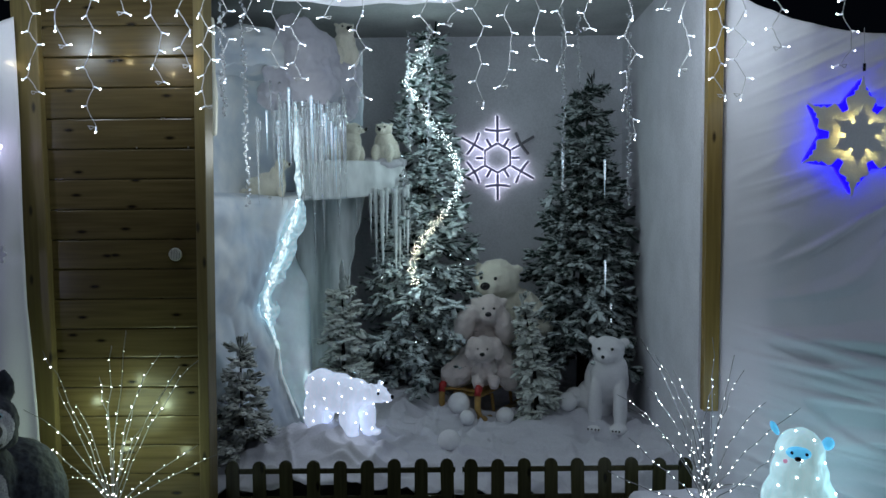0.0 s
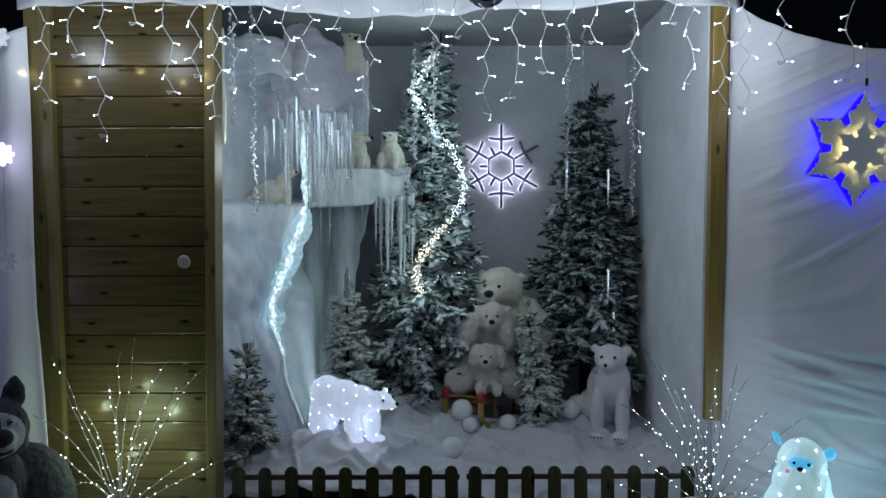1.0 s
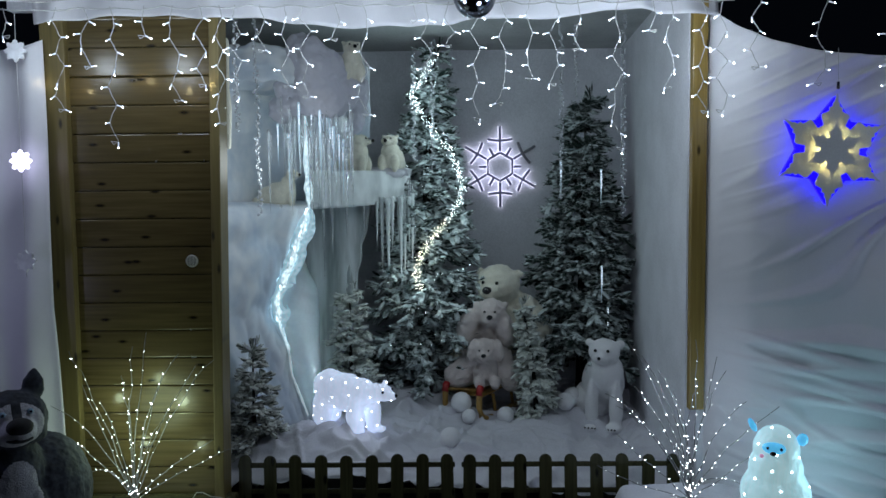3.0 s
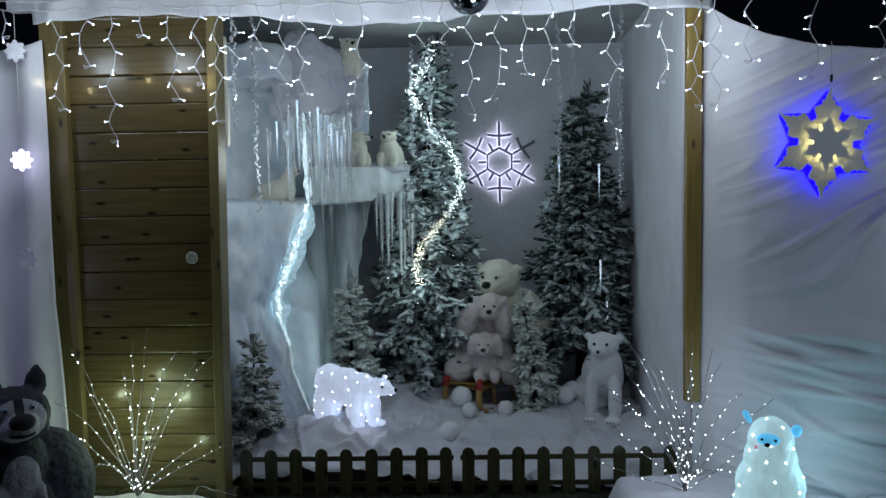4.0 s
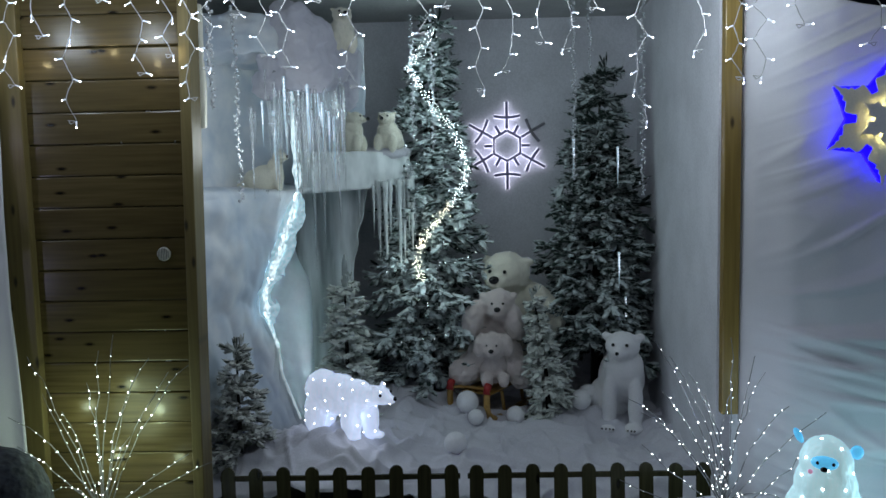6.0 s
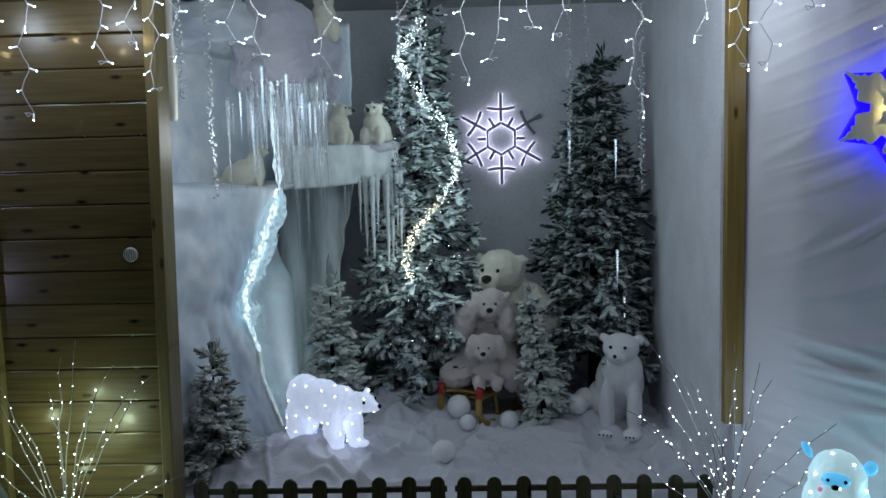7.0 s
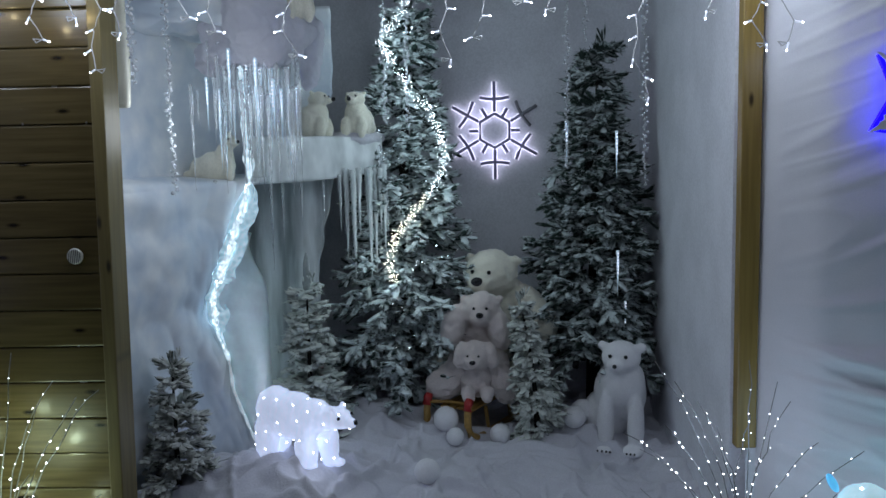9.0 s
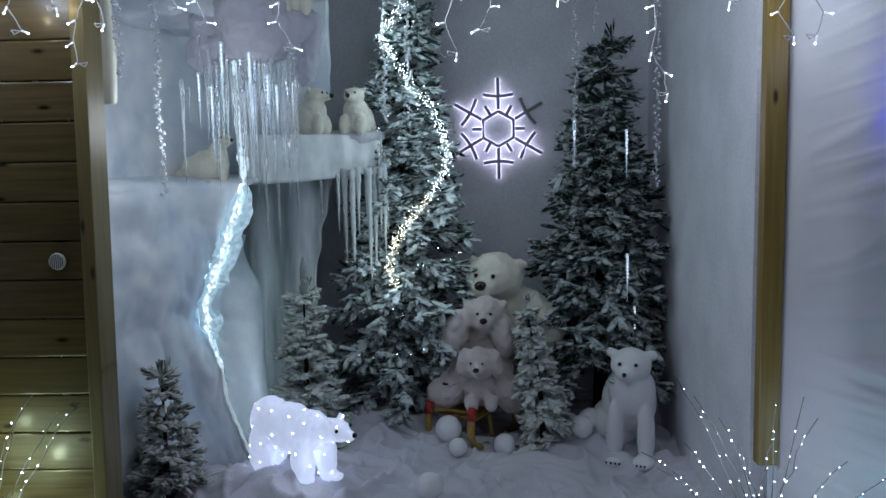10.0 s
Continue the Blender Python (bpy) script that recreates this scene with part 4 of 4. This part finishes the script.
plush("plush_polar_bear", "small pinkish plush bear cub at the front of the sled", [
    (0.0, 0.05, 0.10, 0.1, 0.085, 0.11), (-0.085, -0.045, 0.245, 0.036, 0.045, 0.075, 12), (0.075, -0.045, 0.24, 0.036, 0.045, 0.075, -12), (-0.05, -0.06, 0.035, 0.038, 0.05, 0.045), (0.05, -0.06, 0.035, 0.038, 0.05, 0.045)],
    (0.255, 4.96, 0.27), 0, (-0.01, -0.03, 0.235, -8, 0.088), CREAM, eye=0.006, nose=0.012)


def sled():
    s = thing("sled", "wooden sled with curved runners tipped in red", "sled", (0.155, 5.0, 0.05), turn=-30)
    wood = mat("varnished_beech", (0.5, 0.3, 0.08), 0.35, grain=60, vary=0.15, bump=0.15)
    red = mat("red_paint", (0.45, 0.03, 0.03), 0.4, bump=0.1, vary=0.1)
    for x in (-0.125, 0.125):
        pts = [(x, 0.5, 0.012), (x, 0.1, 0.01), (x, -0.02, 0.012), (x, -0.09, 0.045), (x, -0.125, 0.11), (x, -0.125, 0.17), (x, -0.11, 0.215)]
        run = part("runner", tube(pts, 0.02, 8), wood, s, smooth=True)
        part("tip", tube([(x, -0.127, 0.185), (x, -0.114, 0.222), (x, -0.10, 0.24)], [0.025, 0.025, 0.021], 8), red, run, "red tip", True)
        for y in (0.1, 0.36):
            part("strut", tube([(x, y, 0.015), (x * 0.86, y, 0.15)], 0.011, 8), wood, s, smooth=True)
    for x in (-0.08, -0.027, 0.027, 0.08):
        part("slat", box((0.042, 0.5, 0.012), (x, 0.22, 0.158), 0.003), wood, s)
    part("crossbar", tube([(-0.125, -0.11, 0.2), (-0.07, -0.02, 0.185), (0.07, -0.02, 0.185), (0.125, -0.11, 0.2)], 0.01, 8), wood, s, smooth=True)


sled()
WHITE_FLEECE = mat("white_flock", (0.87, 0.87, 0.89), 0.95, grain=160, vary=0.06, bump=0.5, dist=0.004)
figure("sitting_polar_bear", "smooth white polar bear figure sitting in the snow", "figure", [(1.12 * k * q[0], 1.12 * q[1], 1.12 * q[2], 1.12 * k * q[3], 1.12 * q[4], 1.12 * q[5]) for k, q in zip([1.04] * 9 + [1.03] * 4, (
    (0.0, 0.07, 0.24, 0.095, 0.11, 0.13), (0.0, 0.0, 0.31, 0.1, 0.09, 0.12), (-0.062, -0.06, 0.13, 0.037, 0.045, 0.16), (0.066, -0.05, 0.13, 0.037, 0.045, 0.16),
    (-0.055, -0.085, 0.02, 0.05, 0.06, 0.025), (0.06, -0.085, 0.02, 0.05, 0.06, 0.025), (-0.09, 0.12, 0.12, 0.11, 0.13, 0.12), (-0.04, 0.08, 0.24, 0.1, 0.11, 0.15), (-0.18, 0.16, 0.08, 0.07, 0.09, 0.07),
    (0, -0.03, 0.435, 0.086, 0.085, 0.074), (-0.01, -0.09, 0.41, 0.045, 0.05, 0.036), (-0.084, -0.01, 0.478, 0.026, 0.014, 0.024), (0.084, -0.01, 0.478, 0.026, 0.014, 0.024)))],
    WHITE_FLEECE, (0.995, 4.82, 0.035), -20, [(1, ball(0.011, (-0.0115, -0.164, 0.467), seg=10)), (1, ball(0.01, (-0.041, -0.119, 0.507), seg=8)), (1, ball(0.01, (0.036, -0.119, 0.507), seg=8)),
     *[(1, ball(0.006, (x * 1.2, -0.163, 0.03), seg=6)) for x in (-0.08, -0.062, -0.044, -0.028, 0.04, 0.056, 0.072)]], voxel=0.009, rough=0.002, mats=(BLACK,))
for x, y, r in ((0.088, 4.87, 0.066), (0.135, 4.80, 0.046), (0.022, 4.2, 0.058), (0.755, 4.87, 0.058), (0.37, 4.86, 0.055), (0.81, 4.95, 0.06)):
    bm = bmesh.new()
    bmesh.ops.create_icosphere(bm, subdivisions=4, radius=r)
    for v in bm.verts:
        v.co *= 1 + 0.02 * wave(*(v.co * 40)) + 0.01 * wave(*(v.co * 120))
    thing("snowball", "white fluffy decorative snowball lying in the snow", "snowball", (x, y, snow_height(x, y) + r * 0.86), "snowballs", mesh=mesh_of(bm, "snowball", WHITE_FLEECE, smooth=True))


def little_bear(label, at, turn, k=1.0):
    lumps = [(0.0, 0.02, 0.08, 0.062, 0.07, 0.085), (0, -0.01, 0.13, 0.048, 0.048, 0.06), (-0.035, -0.045, 0.05, 0.022, 0.024, 0.055), (0.035, -0.045, 0.05, 0.022, 0.024, 0.055),
             (0, 0.06, 0.05, 0.06, 0.06, 0.05), (0, -0.02, 0.2, 0.042, 0.043, 0.038), (0, -0.062, 0.192, 0.022, 0.028, 0.018), (-0.035, -0.005, 0.232, 0.012, 0.008, 0.012), (0.035, -0.005, 0.232, 0.012, 0.008, 0.012)]
    return figure("polar_bear_figurine", label, "figure", [(1.3 * k * q[0], 1.1 * k * q[1], k * q[2], 1.35 * k * q[3], 1.25 * k * q[4], 1.05 * k * q[5]) for q in lumps], FUR, at, turn,
                  [(1, ball(0.012 * k, (0, -0.108 * k, 0.197 * k), seg=8)), (1, ball(0.006 * k, (-0.024 * k, -0.07 * k, 0.214 * k), seg=8)), (1, ball(0.006 * k, (0.024 * k, -0.07 * k, 0.214 * k), seg=8))],
                  voxel=0.006, smooth=4, rough=0.003, mats=(BLACK,))


little_bear("cream polar bear figurine sitting on the ice ledge", (-0.355, 5.08, 1.665), -15, 0.98)
little_bear("cream polar bear figurine looking sideways on the ledge", (-0.565, 5.0, 1.66), 75, 1.0)
little_bear("cream polar bear figurine peering over the wadding", (-0.525, 4.46, 2.16), 20, 0.95)
figure("polar_bear_figurine", "cream polar bear figurine lying on the side ledge", "figure", [
    (0, 0, 0.07, 0.11, 0.06, 0.075), (-0.08, 0, 0.06, 0.07, 0.05, 0.06), (0.06, -0.01, 0.11, 0.05, 0.045, 0.07), (0.1, -0.02, 0.185, 0.04, 0.038, 0.036), (0.138, -0.03, 0.18, 0.024, 0.022, 0.018),
    (0.1, -0.03, 0.05, 0.024, 0.024, 0.06), (0.06, 0.03, 0.05, 0.024, 0.024, 0.06), (-0.15, 0, 0.03, 0.05, 0.03, 0.025), (0.085, 0.0, 0.225, 0.011, 0.008, 0.012)], FUR, (-1.0, 4.68, 1.455), -20,
    [(1, ball(0.009, (0.16, -0.035, 0.184), seg=8)), (1, ball(0.005, (0.118, -0.055, 0.197), seg=8))], voxel=0.007, rough=0.003, mats=(BLACK,))
# husky, dark saddle and pale mask
DARK_FUR = mat("dark_grey_plush", (0.036, 0.042, 0.06), 0.85, grain=45, vary=0.3, bump=0.7, dist=0.005, second=(0.01, 0.012, 0.018))
PALE_FUR = mat("pale_grey_plush", (0.5, 0.5, 0.56), 0.95, grain=150, vary=0.15, bump=0.9, dist=0.006)


def husky_coat(c, n):
    """Pale cheeks, muzzle and chest with a dark blaze; the rest dark."""
    if c.z > 0.5:
        cheek = (abs(c.x) / 0.105) ** 2 + ((c.z - 0.61) / 0.09) ** 2 < 1 and c.y < -0.05
        return 1 if cheek and not (abs(c.x) < 0.02 and c.z > 0.64) else 0
    if c.y < -0.02 and (c.x / (0.09 + 0.02 * wave(c.z * 12, c.x * 9))) ** 2 + ((c.z - 0.26) / 0.2) ** 2 < 1:
        return 1
    return 1 if c.z < 0.11 + 0.05 * wave(c.x * 9, c.y * 9) else 0


figure("plush_husky", "plush husky with dark grey coat and pale face mask", "plush toy", [
    (0.0, 0.02, 0.34, 0.13, 0.13, 0.22), (0.13, 0.14, 0.25, 0.2, 0.22, 0.25), (0.0, -0.02, 0.615, 0.135, 0.12, 0.12), (0.07, -0.03, 0.57, 0.06, 0.07, 0.06), (-0.07, -0.03, 0.57, 0.06, 0.07, 0.06), (0.0, -0.13, 0.595, 0.07, 0.085, 0.056),
    (-0.085, 0.0, 0.735, 0.045, 0.02, 0.06), (-0.09, 0.0, 0.77, 0.026, 0.016, 0.045), (0.085, 0.0, 0.735, 0.045, 0.02, 0.06), (0.09, 0.0, 0.77, 0.026, 0.016, 0.045),
    (-0.075, -0.08, 0.16, 0.05, 0.055, 0.18), (0.075, -0.08, 0.16, 0.05, 0.055, 0.18), (-0.08, -0.13, 0.03, 0.055, 0.08, 0.035), (0.08, -0.13, 0.03, 0.055, 0.08, 0.035), (0.19, 0.1, 0.1, 0.07, 0.12, 0.09), (0.2, 0.0, 0.04, 0.05, 0.09, 0.04)],
    DARK_FUR, (-1.76, 3.0, 0.01), 38, [(4, ball(1, (0, -0.185, 0.622), (0.05, 0.04, 0.036), seg=16)), (4, ball(1, (0, -0.175, 0.572), (0.05, 0.036, 0.014), seg=16)), (3, ball(0.012, (-0.05, -0.125, 0.665), seg=10)), (3, ball(0.012, (0.05, -0.125, 0.665), seg=10)),
     (2, ball(0.006, (-0.05, -0.135, 0.665), seg=8)), (2, ball(0.006, (0.05, -0.135, 0.665), seg=8))],
    voxel=0.007, smooth=8, rough=0.004, paint=husky_coat, mats=(PALE_FUR, BLACK, mat("ice_blue_eye", (0.3, 0.45, 0.6), 0.2, bump=0), mat("black_plush", (0.012, 0.012, 0.015), 0.8, grain=120, vary=0.2, bump=0.5)))


# ---- icicles ----
CLEAR_ICE = clear("clear_ice", (0.95, 0.98, 1.0), 0.05, 0.82)
MILK_ICE = mat("frosted_icicle", (0.75, 0.8, 0.8), 0.3, grain=50, vary=0.08, bump=0.4, dist=0.003, Transmission_Weight=0.25)
LIT_ICE = crinkle("lit_icicle", 0.0, 0.3, 1.0, (0.72, 0.9, 1.0))
DOTS = glow("icicle_led", (0.8, 0.84, 1.0), 3.5)


def icicle_mesh(length, r, seed, material, knob=0.3):
    rng = random.Random(seed)
    n = 26
    pts = [(rng.gauss(0, 0.0008), rng.gauss(0, 0.0008), -length * k / n) for k in range(n + 1)]
    rad = [max(0.0008, r * (1 - (k / n) ** 1.4) * (1 + knob if k % 2 else 1 - knob) * rng.uniform(0.85, 1.15)) for k in range(n + 1)]
    return mesh_of(tube(pts, rad, 7), "icicle", material, smooth=True)


rng = random.Random(77)
meshes = [icicle_mesh(l, r, i, CLEAR_ICE) for i, (l, r) in enumerate(((0.16, 0.007), (0.24, 0.008), (0.34, 0.009), (0.46, 0.009), (0.2, 0.006)))]


def dotted_icicle(length, seed):
    """A clear hollow icicle with a row of small lamps inside its upper half."""
    bm = bmesh.new()
    bm.from_mesh(icicle_mesh(length, 0.008, seed, LIT_ICE, 0.15))
    n = len(bm.faces)
    for k in range(7):
        bmesh.ops.create_icosphere(bm, subdivisions=1, radius=0.0027, matrix=pose(0, -0.009, -0.015 - 0.017 * k))
    bm.faces.ensure_lookup_table()
    for f in bm.faces[n:]:
        f.material_index = 1
    return mesh_of(bm, "icicle", LIT_ICE, DOTS, smooth=True)


lit = [dotted_icicle(l, 50 + i) for i, l in enumerate((0.24, 0.36))]
milk = [icicle_mesh(l, r, 80 + i, MILK_ICE, 0.08) for i, (l, r) in enumerate(((0.35, 0.016), (0.5, 0.018), (0.62, 0.017), (0.3, 0.01)))]
for k in range(100):
    x, y = rng.choice((rng.uniform(-0.94, -0.5), rng.gauss(-0.72, 0.09))), rng.uniform(4.26, 4.54)
    me = rng.choice(lit) if k % 6 == 0 else rng.choice(meshes)
    thing("icicle", "thin glowing icicle hanging from the wadding" if k % 6 == 0 else "thin clear plastic icicle hanging from the wadding", "icicle", (x, y, 2.02 + rng.uniform(-0.2, 0.06)), "icicles under the wadding", mesh=me, turn=rng.uniform(-25, 25))
for x, y, z, k in ((-0.41, 4.97, 1.50, 1), (-0.37, 4.95, 1.49, 2), (-0.345, 4.98, 1.5, 0), (-0.29, 4.99, 1.5, 2), (-0.31, 5.02, 1.5, 3), (-0.27, 5.06, 1.5, 2), (-0.44, 4.95, 1.47, 3), (-0.24, 5.05, 1.5, 0), (-0.22, 5.06, 1.52, 1)):
    thing("icicle", "frosted white icicle hanging under the ice ledge", "icicle", (x, y, z), "icicles under the ledge", mesh=milk[k], turn=x * 900)
for x, y, z, k in ((-0.23, 5.08, 1.60, 3), (-0.215, 5.07, 1.58, 2), (-0.24, 5.05, 1.62, 3), (-0.205, 5.06, 1.45, 2), (-0.7, 4.77, 1.46, 2), (-0.62, 4.84, 1.46, 1), (-0.75, 4.74, 1.46, 3), (-0.52, 4.92, 1.47, 1), (-0.97, 4.56, 1.46, 0)):
    thing("icicle", "slender clear plastic icicle hanging from the ledge's edge", "icicle", (x, y, z), "icicles under the ledge", mesh=meshes[k], turn=x * 700)
for x, y, z in ((0.735, 4.95, 1.72), (0.98, 4.9, 1.66), (0.99, 4.92, 1.05), (1.06, 5.08, 0.76)):
    thing("icicle", "glowing clear icicle ornament hanging in the fir", "icicle", (x, y, z), "icicle ornaments", mesh=lit[0])


# ---- crystal bead garlands ----
CRYSTAL = clear("crystal_bead", (0.9, 0.93, 0.97), 0.12, 0.55)


def garland(x, y, top, low, r=0.008, label="hanging garland of clear crystal beads"):
    rng = random.Random(round(x * 1000))
    g = thing("bead_garland", label, "garland", (x, y, 0), group="bead garlands")
    part("thread", tube([(0.004 * wave(z * 9, x), 0, z) for z in (top + (low - top) * k / 30 for k in range(31))], 0.0008, 4), WIRE, g)
    bm = bmesh.new()
    n = int((top - low) / 0.011)
    for k in range(n):
        z = top + (low - top) * k / n
        bmesh.ops.create_icosphere(bm, subdivisions=1, radius=r * rng.uniform(0.6, 1.2), matrix=Matrix.Translation((0.004 * wave(z * 9, x) + rng.uniform(-1.6, 1.6) * r, rng.uniform(-1.6, 1.6) * r, z)))
    tagged(part("bead_strand", bm, CRYSTAL, g, smooth=False), kind="stuff")


for x, y, top, low in ((-0.96, 4.0, 2.57, 1.41), (-1.0, 3.75, 2.57, 1.83), (1.07, 4.67, 2.57, 1.38), (0.735, 4.93, 2.57, 1.47), (0.83, 4.95, 2.57, 2.1), (-0.2, 5.02, 2.45, 1.72), (-0.08, 5.0, 2.48, 1.7)):
    garland(x, y, top, low)
bm = bmesh.new()
bmesh.ops.create_uvsphere(bm, u_segments=48, v_segments=32, radius=0.094)
ball_ob = thing("glass_bauble", "large glossy black-silver bauble hanging from the valance", "bauble", (0.155, 3.40, 2.383))
part("globe", bm, mat("dark_mirror_glass", (0.16, 0.17, 0.2), 0.08, 1.0, bump=0, vary=0.05), ball_ob, smooth=True)
part("cap", tube([(0, 0, 0.09), (0, 0, 0.115)], 0.014, 12), mat("silver_cap", (0.6, 0.6, 0.6), 0.3, 1, bump=0), ball_ob)
part("cord", tube([(0, 0, 0.11), (0, 0.06, 0.2)], 0.0015, 5), WIRE, ball_ob)


# ---- star ornament on the side sheet ----
def flake_outline(r, n=6):
    """Six spiked arms with barbed sides and round slots between them: half an arm, mirrored and turned."""
    half = ((1.0, 0.0), (0.97, 0.014), (0.86, 0.03), (0.82, 0.06), (0.77, 0.058), (0.745, 0.115), (0.69, 0.108), (0.66, 0.16), (0.63, 0.23), (0.585, 0.24),
            (0.555, 0.23), (0.50, 0.21), (0.44, 0.187), (0.42, 0.2), (0.405, 0.234))
    arm = [(a, -w) for a, w in reversed(half)] + list(half[1:])
    pts = []
    for k in range(n):
        t = 2 * math.pi * k / n
        for a, w in arm[:-1]:
            pts.append((r * (a * math.sin(t) + w * math.cos(t)), r * (a * math.cos(t) - w * math.sin(t))))
    return pts


def plate(outline, depth):
    bm = bmesh.new()
    n = len(outline)
    rings = [[bm.verts.new((x, y, z)) for x, z in outline] for y in (0, depth)]
    for y, ring in ((0, rings[0]), (depth, rings[1])):
        c = bm.verts.new((0, y, 0))
        for k in range(n):
            bm.faces.new((c, ring[k], ring[(k + 1) % n]) if y else (c, ring[(k + 1) % n], ring[k]))
    for k in range(n):
        j = (k + 1) % n
        bm.faces.new((rings[0][k], rings[0][j], rings[1][j], rings[1][k]))
    return bm


star = thing("lit_snowflake_plaque", "layered white snowflake plaque edged in blue and yellow light", "light sign", (1.676, 3.285, 1.69), turn=-3)
star.matrix_basis = star.matrix_basis @ pose(0, 0, 0, 0, 4, 0)
PLASTIC = mat("matt_white_plastic", (0.66, 0.68, 0.66), 0.5, grain=120, vary=0.06, bump=0.1)
part("back_plate", plate(flake_outline(0.243), 0.006), PLASTIC, star)
part("front_plate", plate(flake_outline(0.125), 0.004), PLASTIC, star, at=pose(0, -0.024, 0))
part("yellow_light", tube([(0.035 * math.sin(a), -0.012, 0.035 * math.cos(a)) for a in (2 * math.pi * k / 36 for k in range(37))], 0.004, 6), glow("warm_led_strip", (1.0, 0.8, 0.32), 42), star, "warm yellow light ring", True)
# glowing backing added for the saturated blue that the strip casts on the sheet
halo = [(0.243 * (0.96 if k % 2 == 0 else 0.60) * math.sin(math.pi * k / 6), 0.243 * (0.96 if k % 2 == 0 else 0.60) * math.cos(math.pi * k / 6)) for k in range(12)]
part("blue_light", plate(halo, 0.008), glow("blue_glow_backing", (0.01, 0.001, 1.0), 1.1), star, "added deep blue glowing backing, in place of blue light on the sheet", at=pose(0, 0.016, 0))
rim = [(x * 0.97, 0.036, z * 0.97) for x, z in halo]
part("blue_strip", tube(rim + rim[:1], 0.005, 6), glow("blue_led_strip", (0.01, 0.002, 1.0), 4.5), star, "deep blue light strip", True)
part("hook", tube([(0, 0.0, 0.26), (0, 0.004, 0.29)], 0.006, 6), BLACK, star)
part("hanger", tube([(0, 0.004, 0.29), (0.005, 0.05, 0.44)], 0.0012, 4), WIRE, star)


# ---- curtain of small snowflakes by the door ----
def flower(r):
    pts = [(r * (0.86 + 0.14 * math.cos(8 * a)) * math.sin(a), r * (0.86 + 0.14 * math.cos(8 * a)) * math.cos(a)) for a in (2 * math.pi * k / 64 for k in range(64))]
    return plate(pts, 0.012)


curtain = thing("snowflake_light_curtain", "string of small plastic snowflakes, one glowing violet-white", "string lights", (-1.9, 3.42, 0))
part("cord", tube([(0.002 * wave(z * 7), 0.01, z) for z in (2.36 - 0.06 * k for k in range(21))], 0.0012, 4), WIRE, curtain)
pale, violet = mat("clear_white_plastic", (0.75, 0.76, 0.8), 0.35, bump=0), glow("violet_led", (0.7, 0.66, 1.0), 4)
for z, on in ((2.18, False), (1.69, True), (1.235, False)):
    part("snowflake", flower(0.05), violet if on else pale, curtain, "glowing violet-white snowflake" if on else "unlit clear snowflake", at=pose(0, 0, z))


# ---- snow cloths in front, grass, cable ----
def plinth_cloth():
    def f(u, v):
        x, y = 0.72 + 1.7 * u, 2.5 + 1.02 * v
        rise = 1 / (1 + math.exp(-(x - 0.80 - 0.02 * wave(y * 8)) * 70))
        h = 0.135 * rise * (1 / (1 + math.exp(-(y - 2.75) * 30)))
        return x, y, 0.004 + h + 0.012 * wave(x * 7, y * 7) * rise + 0.012 * rise * abs(wave(x * 13, y * 11, 3))
    return grid(110, 70, f)


thing("plinth_cloth", "low plinth covered with rumpled white fleece", "snow cloth", mesh=mesh_of(plinth_cloth(), "plinth_cloth", SNOW, smooth=True))


def door_cloth():
    def f(u, v):
        x, y = -2.6 + 1.6 * u, 2.5 + 1.08 * v
        edge = min(1, max(0, (-1.03 - x) / 0.2))
        return x, y, 0.005 + edge * (0.045 + 0.02 * wave(x * 5, y * 5) + 0.014 * abs(wave(x * 12, y * 12, 2)))
    return grid(90, 60, f)


thing("door_cloth", "rumpled white fleece lying before the door", "snow cloth", mesh=mesh_of(door_cloth(), "door_cloth", SNOW, smooth=True))
rng = random.Random(90)
verts, faces = [], []
for _ in range(5200):
    x, y = rng.uniform(-1.02, 0.86), rng.uniform(3.0, 3.74)
    h, a = rng.uniform(0.012, 0.05), rng.uniform(0, 6.28)
    dx, dy = 0.0018 * math.cos(a), 0.0018 * math.sin(a)
    lx, ly = rng.gauss(0, 0.012), rng.gauss(0, 0.012)
    k = len(verts)
    verts += [(x - dx, y - dy, -0.012), (x + dx, y + dy, -0.012), (x + lx, y + ly, h)]
    faces.append((k, k + 1, k + 2))
me = bpy.data.meshes.new("grass")
me.from_pydata(verts, [], faces)
me.materials.append(GRASS)
thing("grass", "short dark grass along the fence", "grass", kind="stuff", mesh=me)
cable = [(-1.02 + 0.03 * math.sin(k * 0.7) - 0.02 * k, 3.56 - 0.02 * k + 0.04 * math.cos(k * 0.9), 0.03 + 0.10 * math.exp(-((k - 5) / 3) ** 2) + 0.006 * k % 0.02) for k in range(16)]
thing("cable", "thin white cable looped beside the door", "cable", mesh=mesh_of(tube(cable, 0.0025, 6), "cable", WIRE, smooth=True))
snow_cable = [(-1.2 + 0.34 * t, 3.95 + 0.28 * t + 0.02 * math.sin(t * 7), snow_height(-1.2 + 0.34 * t, 3.95 + 0.28 * t + 0.02 * math.sin(t * 7)) + 0.004) for t in (k / 30 for k in range(31))]
thing("cable", "thin white cable lying in the snow by the small fir", "cable", mesh=mesh_of(tube(snow_cable, 0.003, 6), "cable", WIRE, smooth=True))
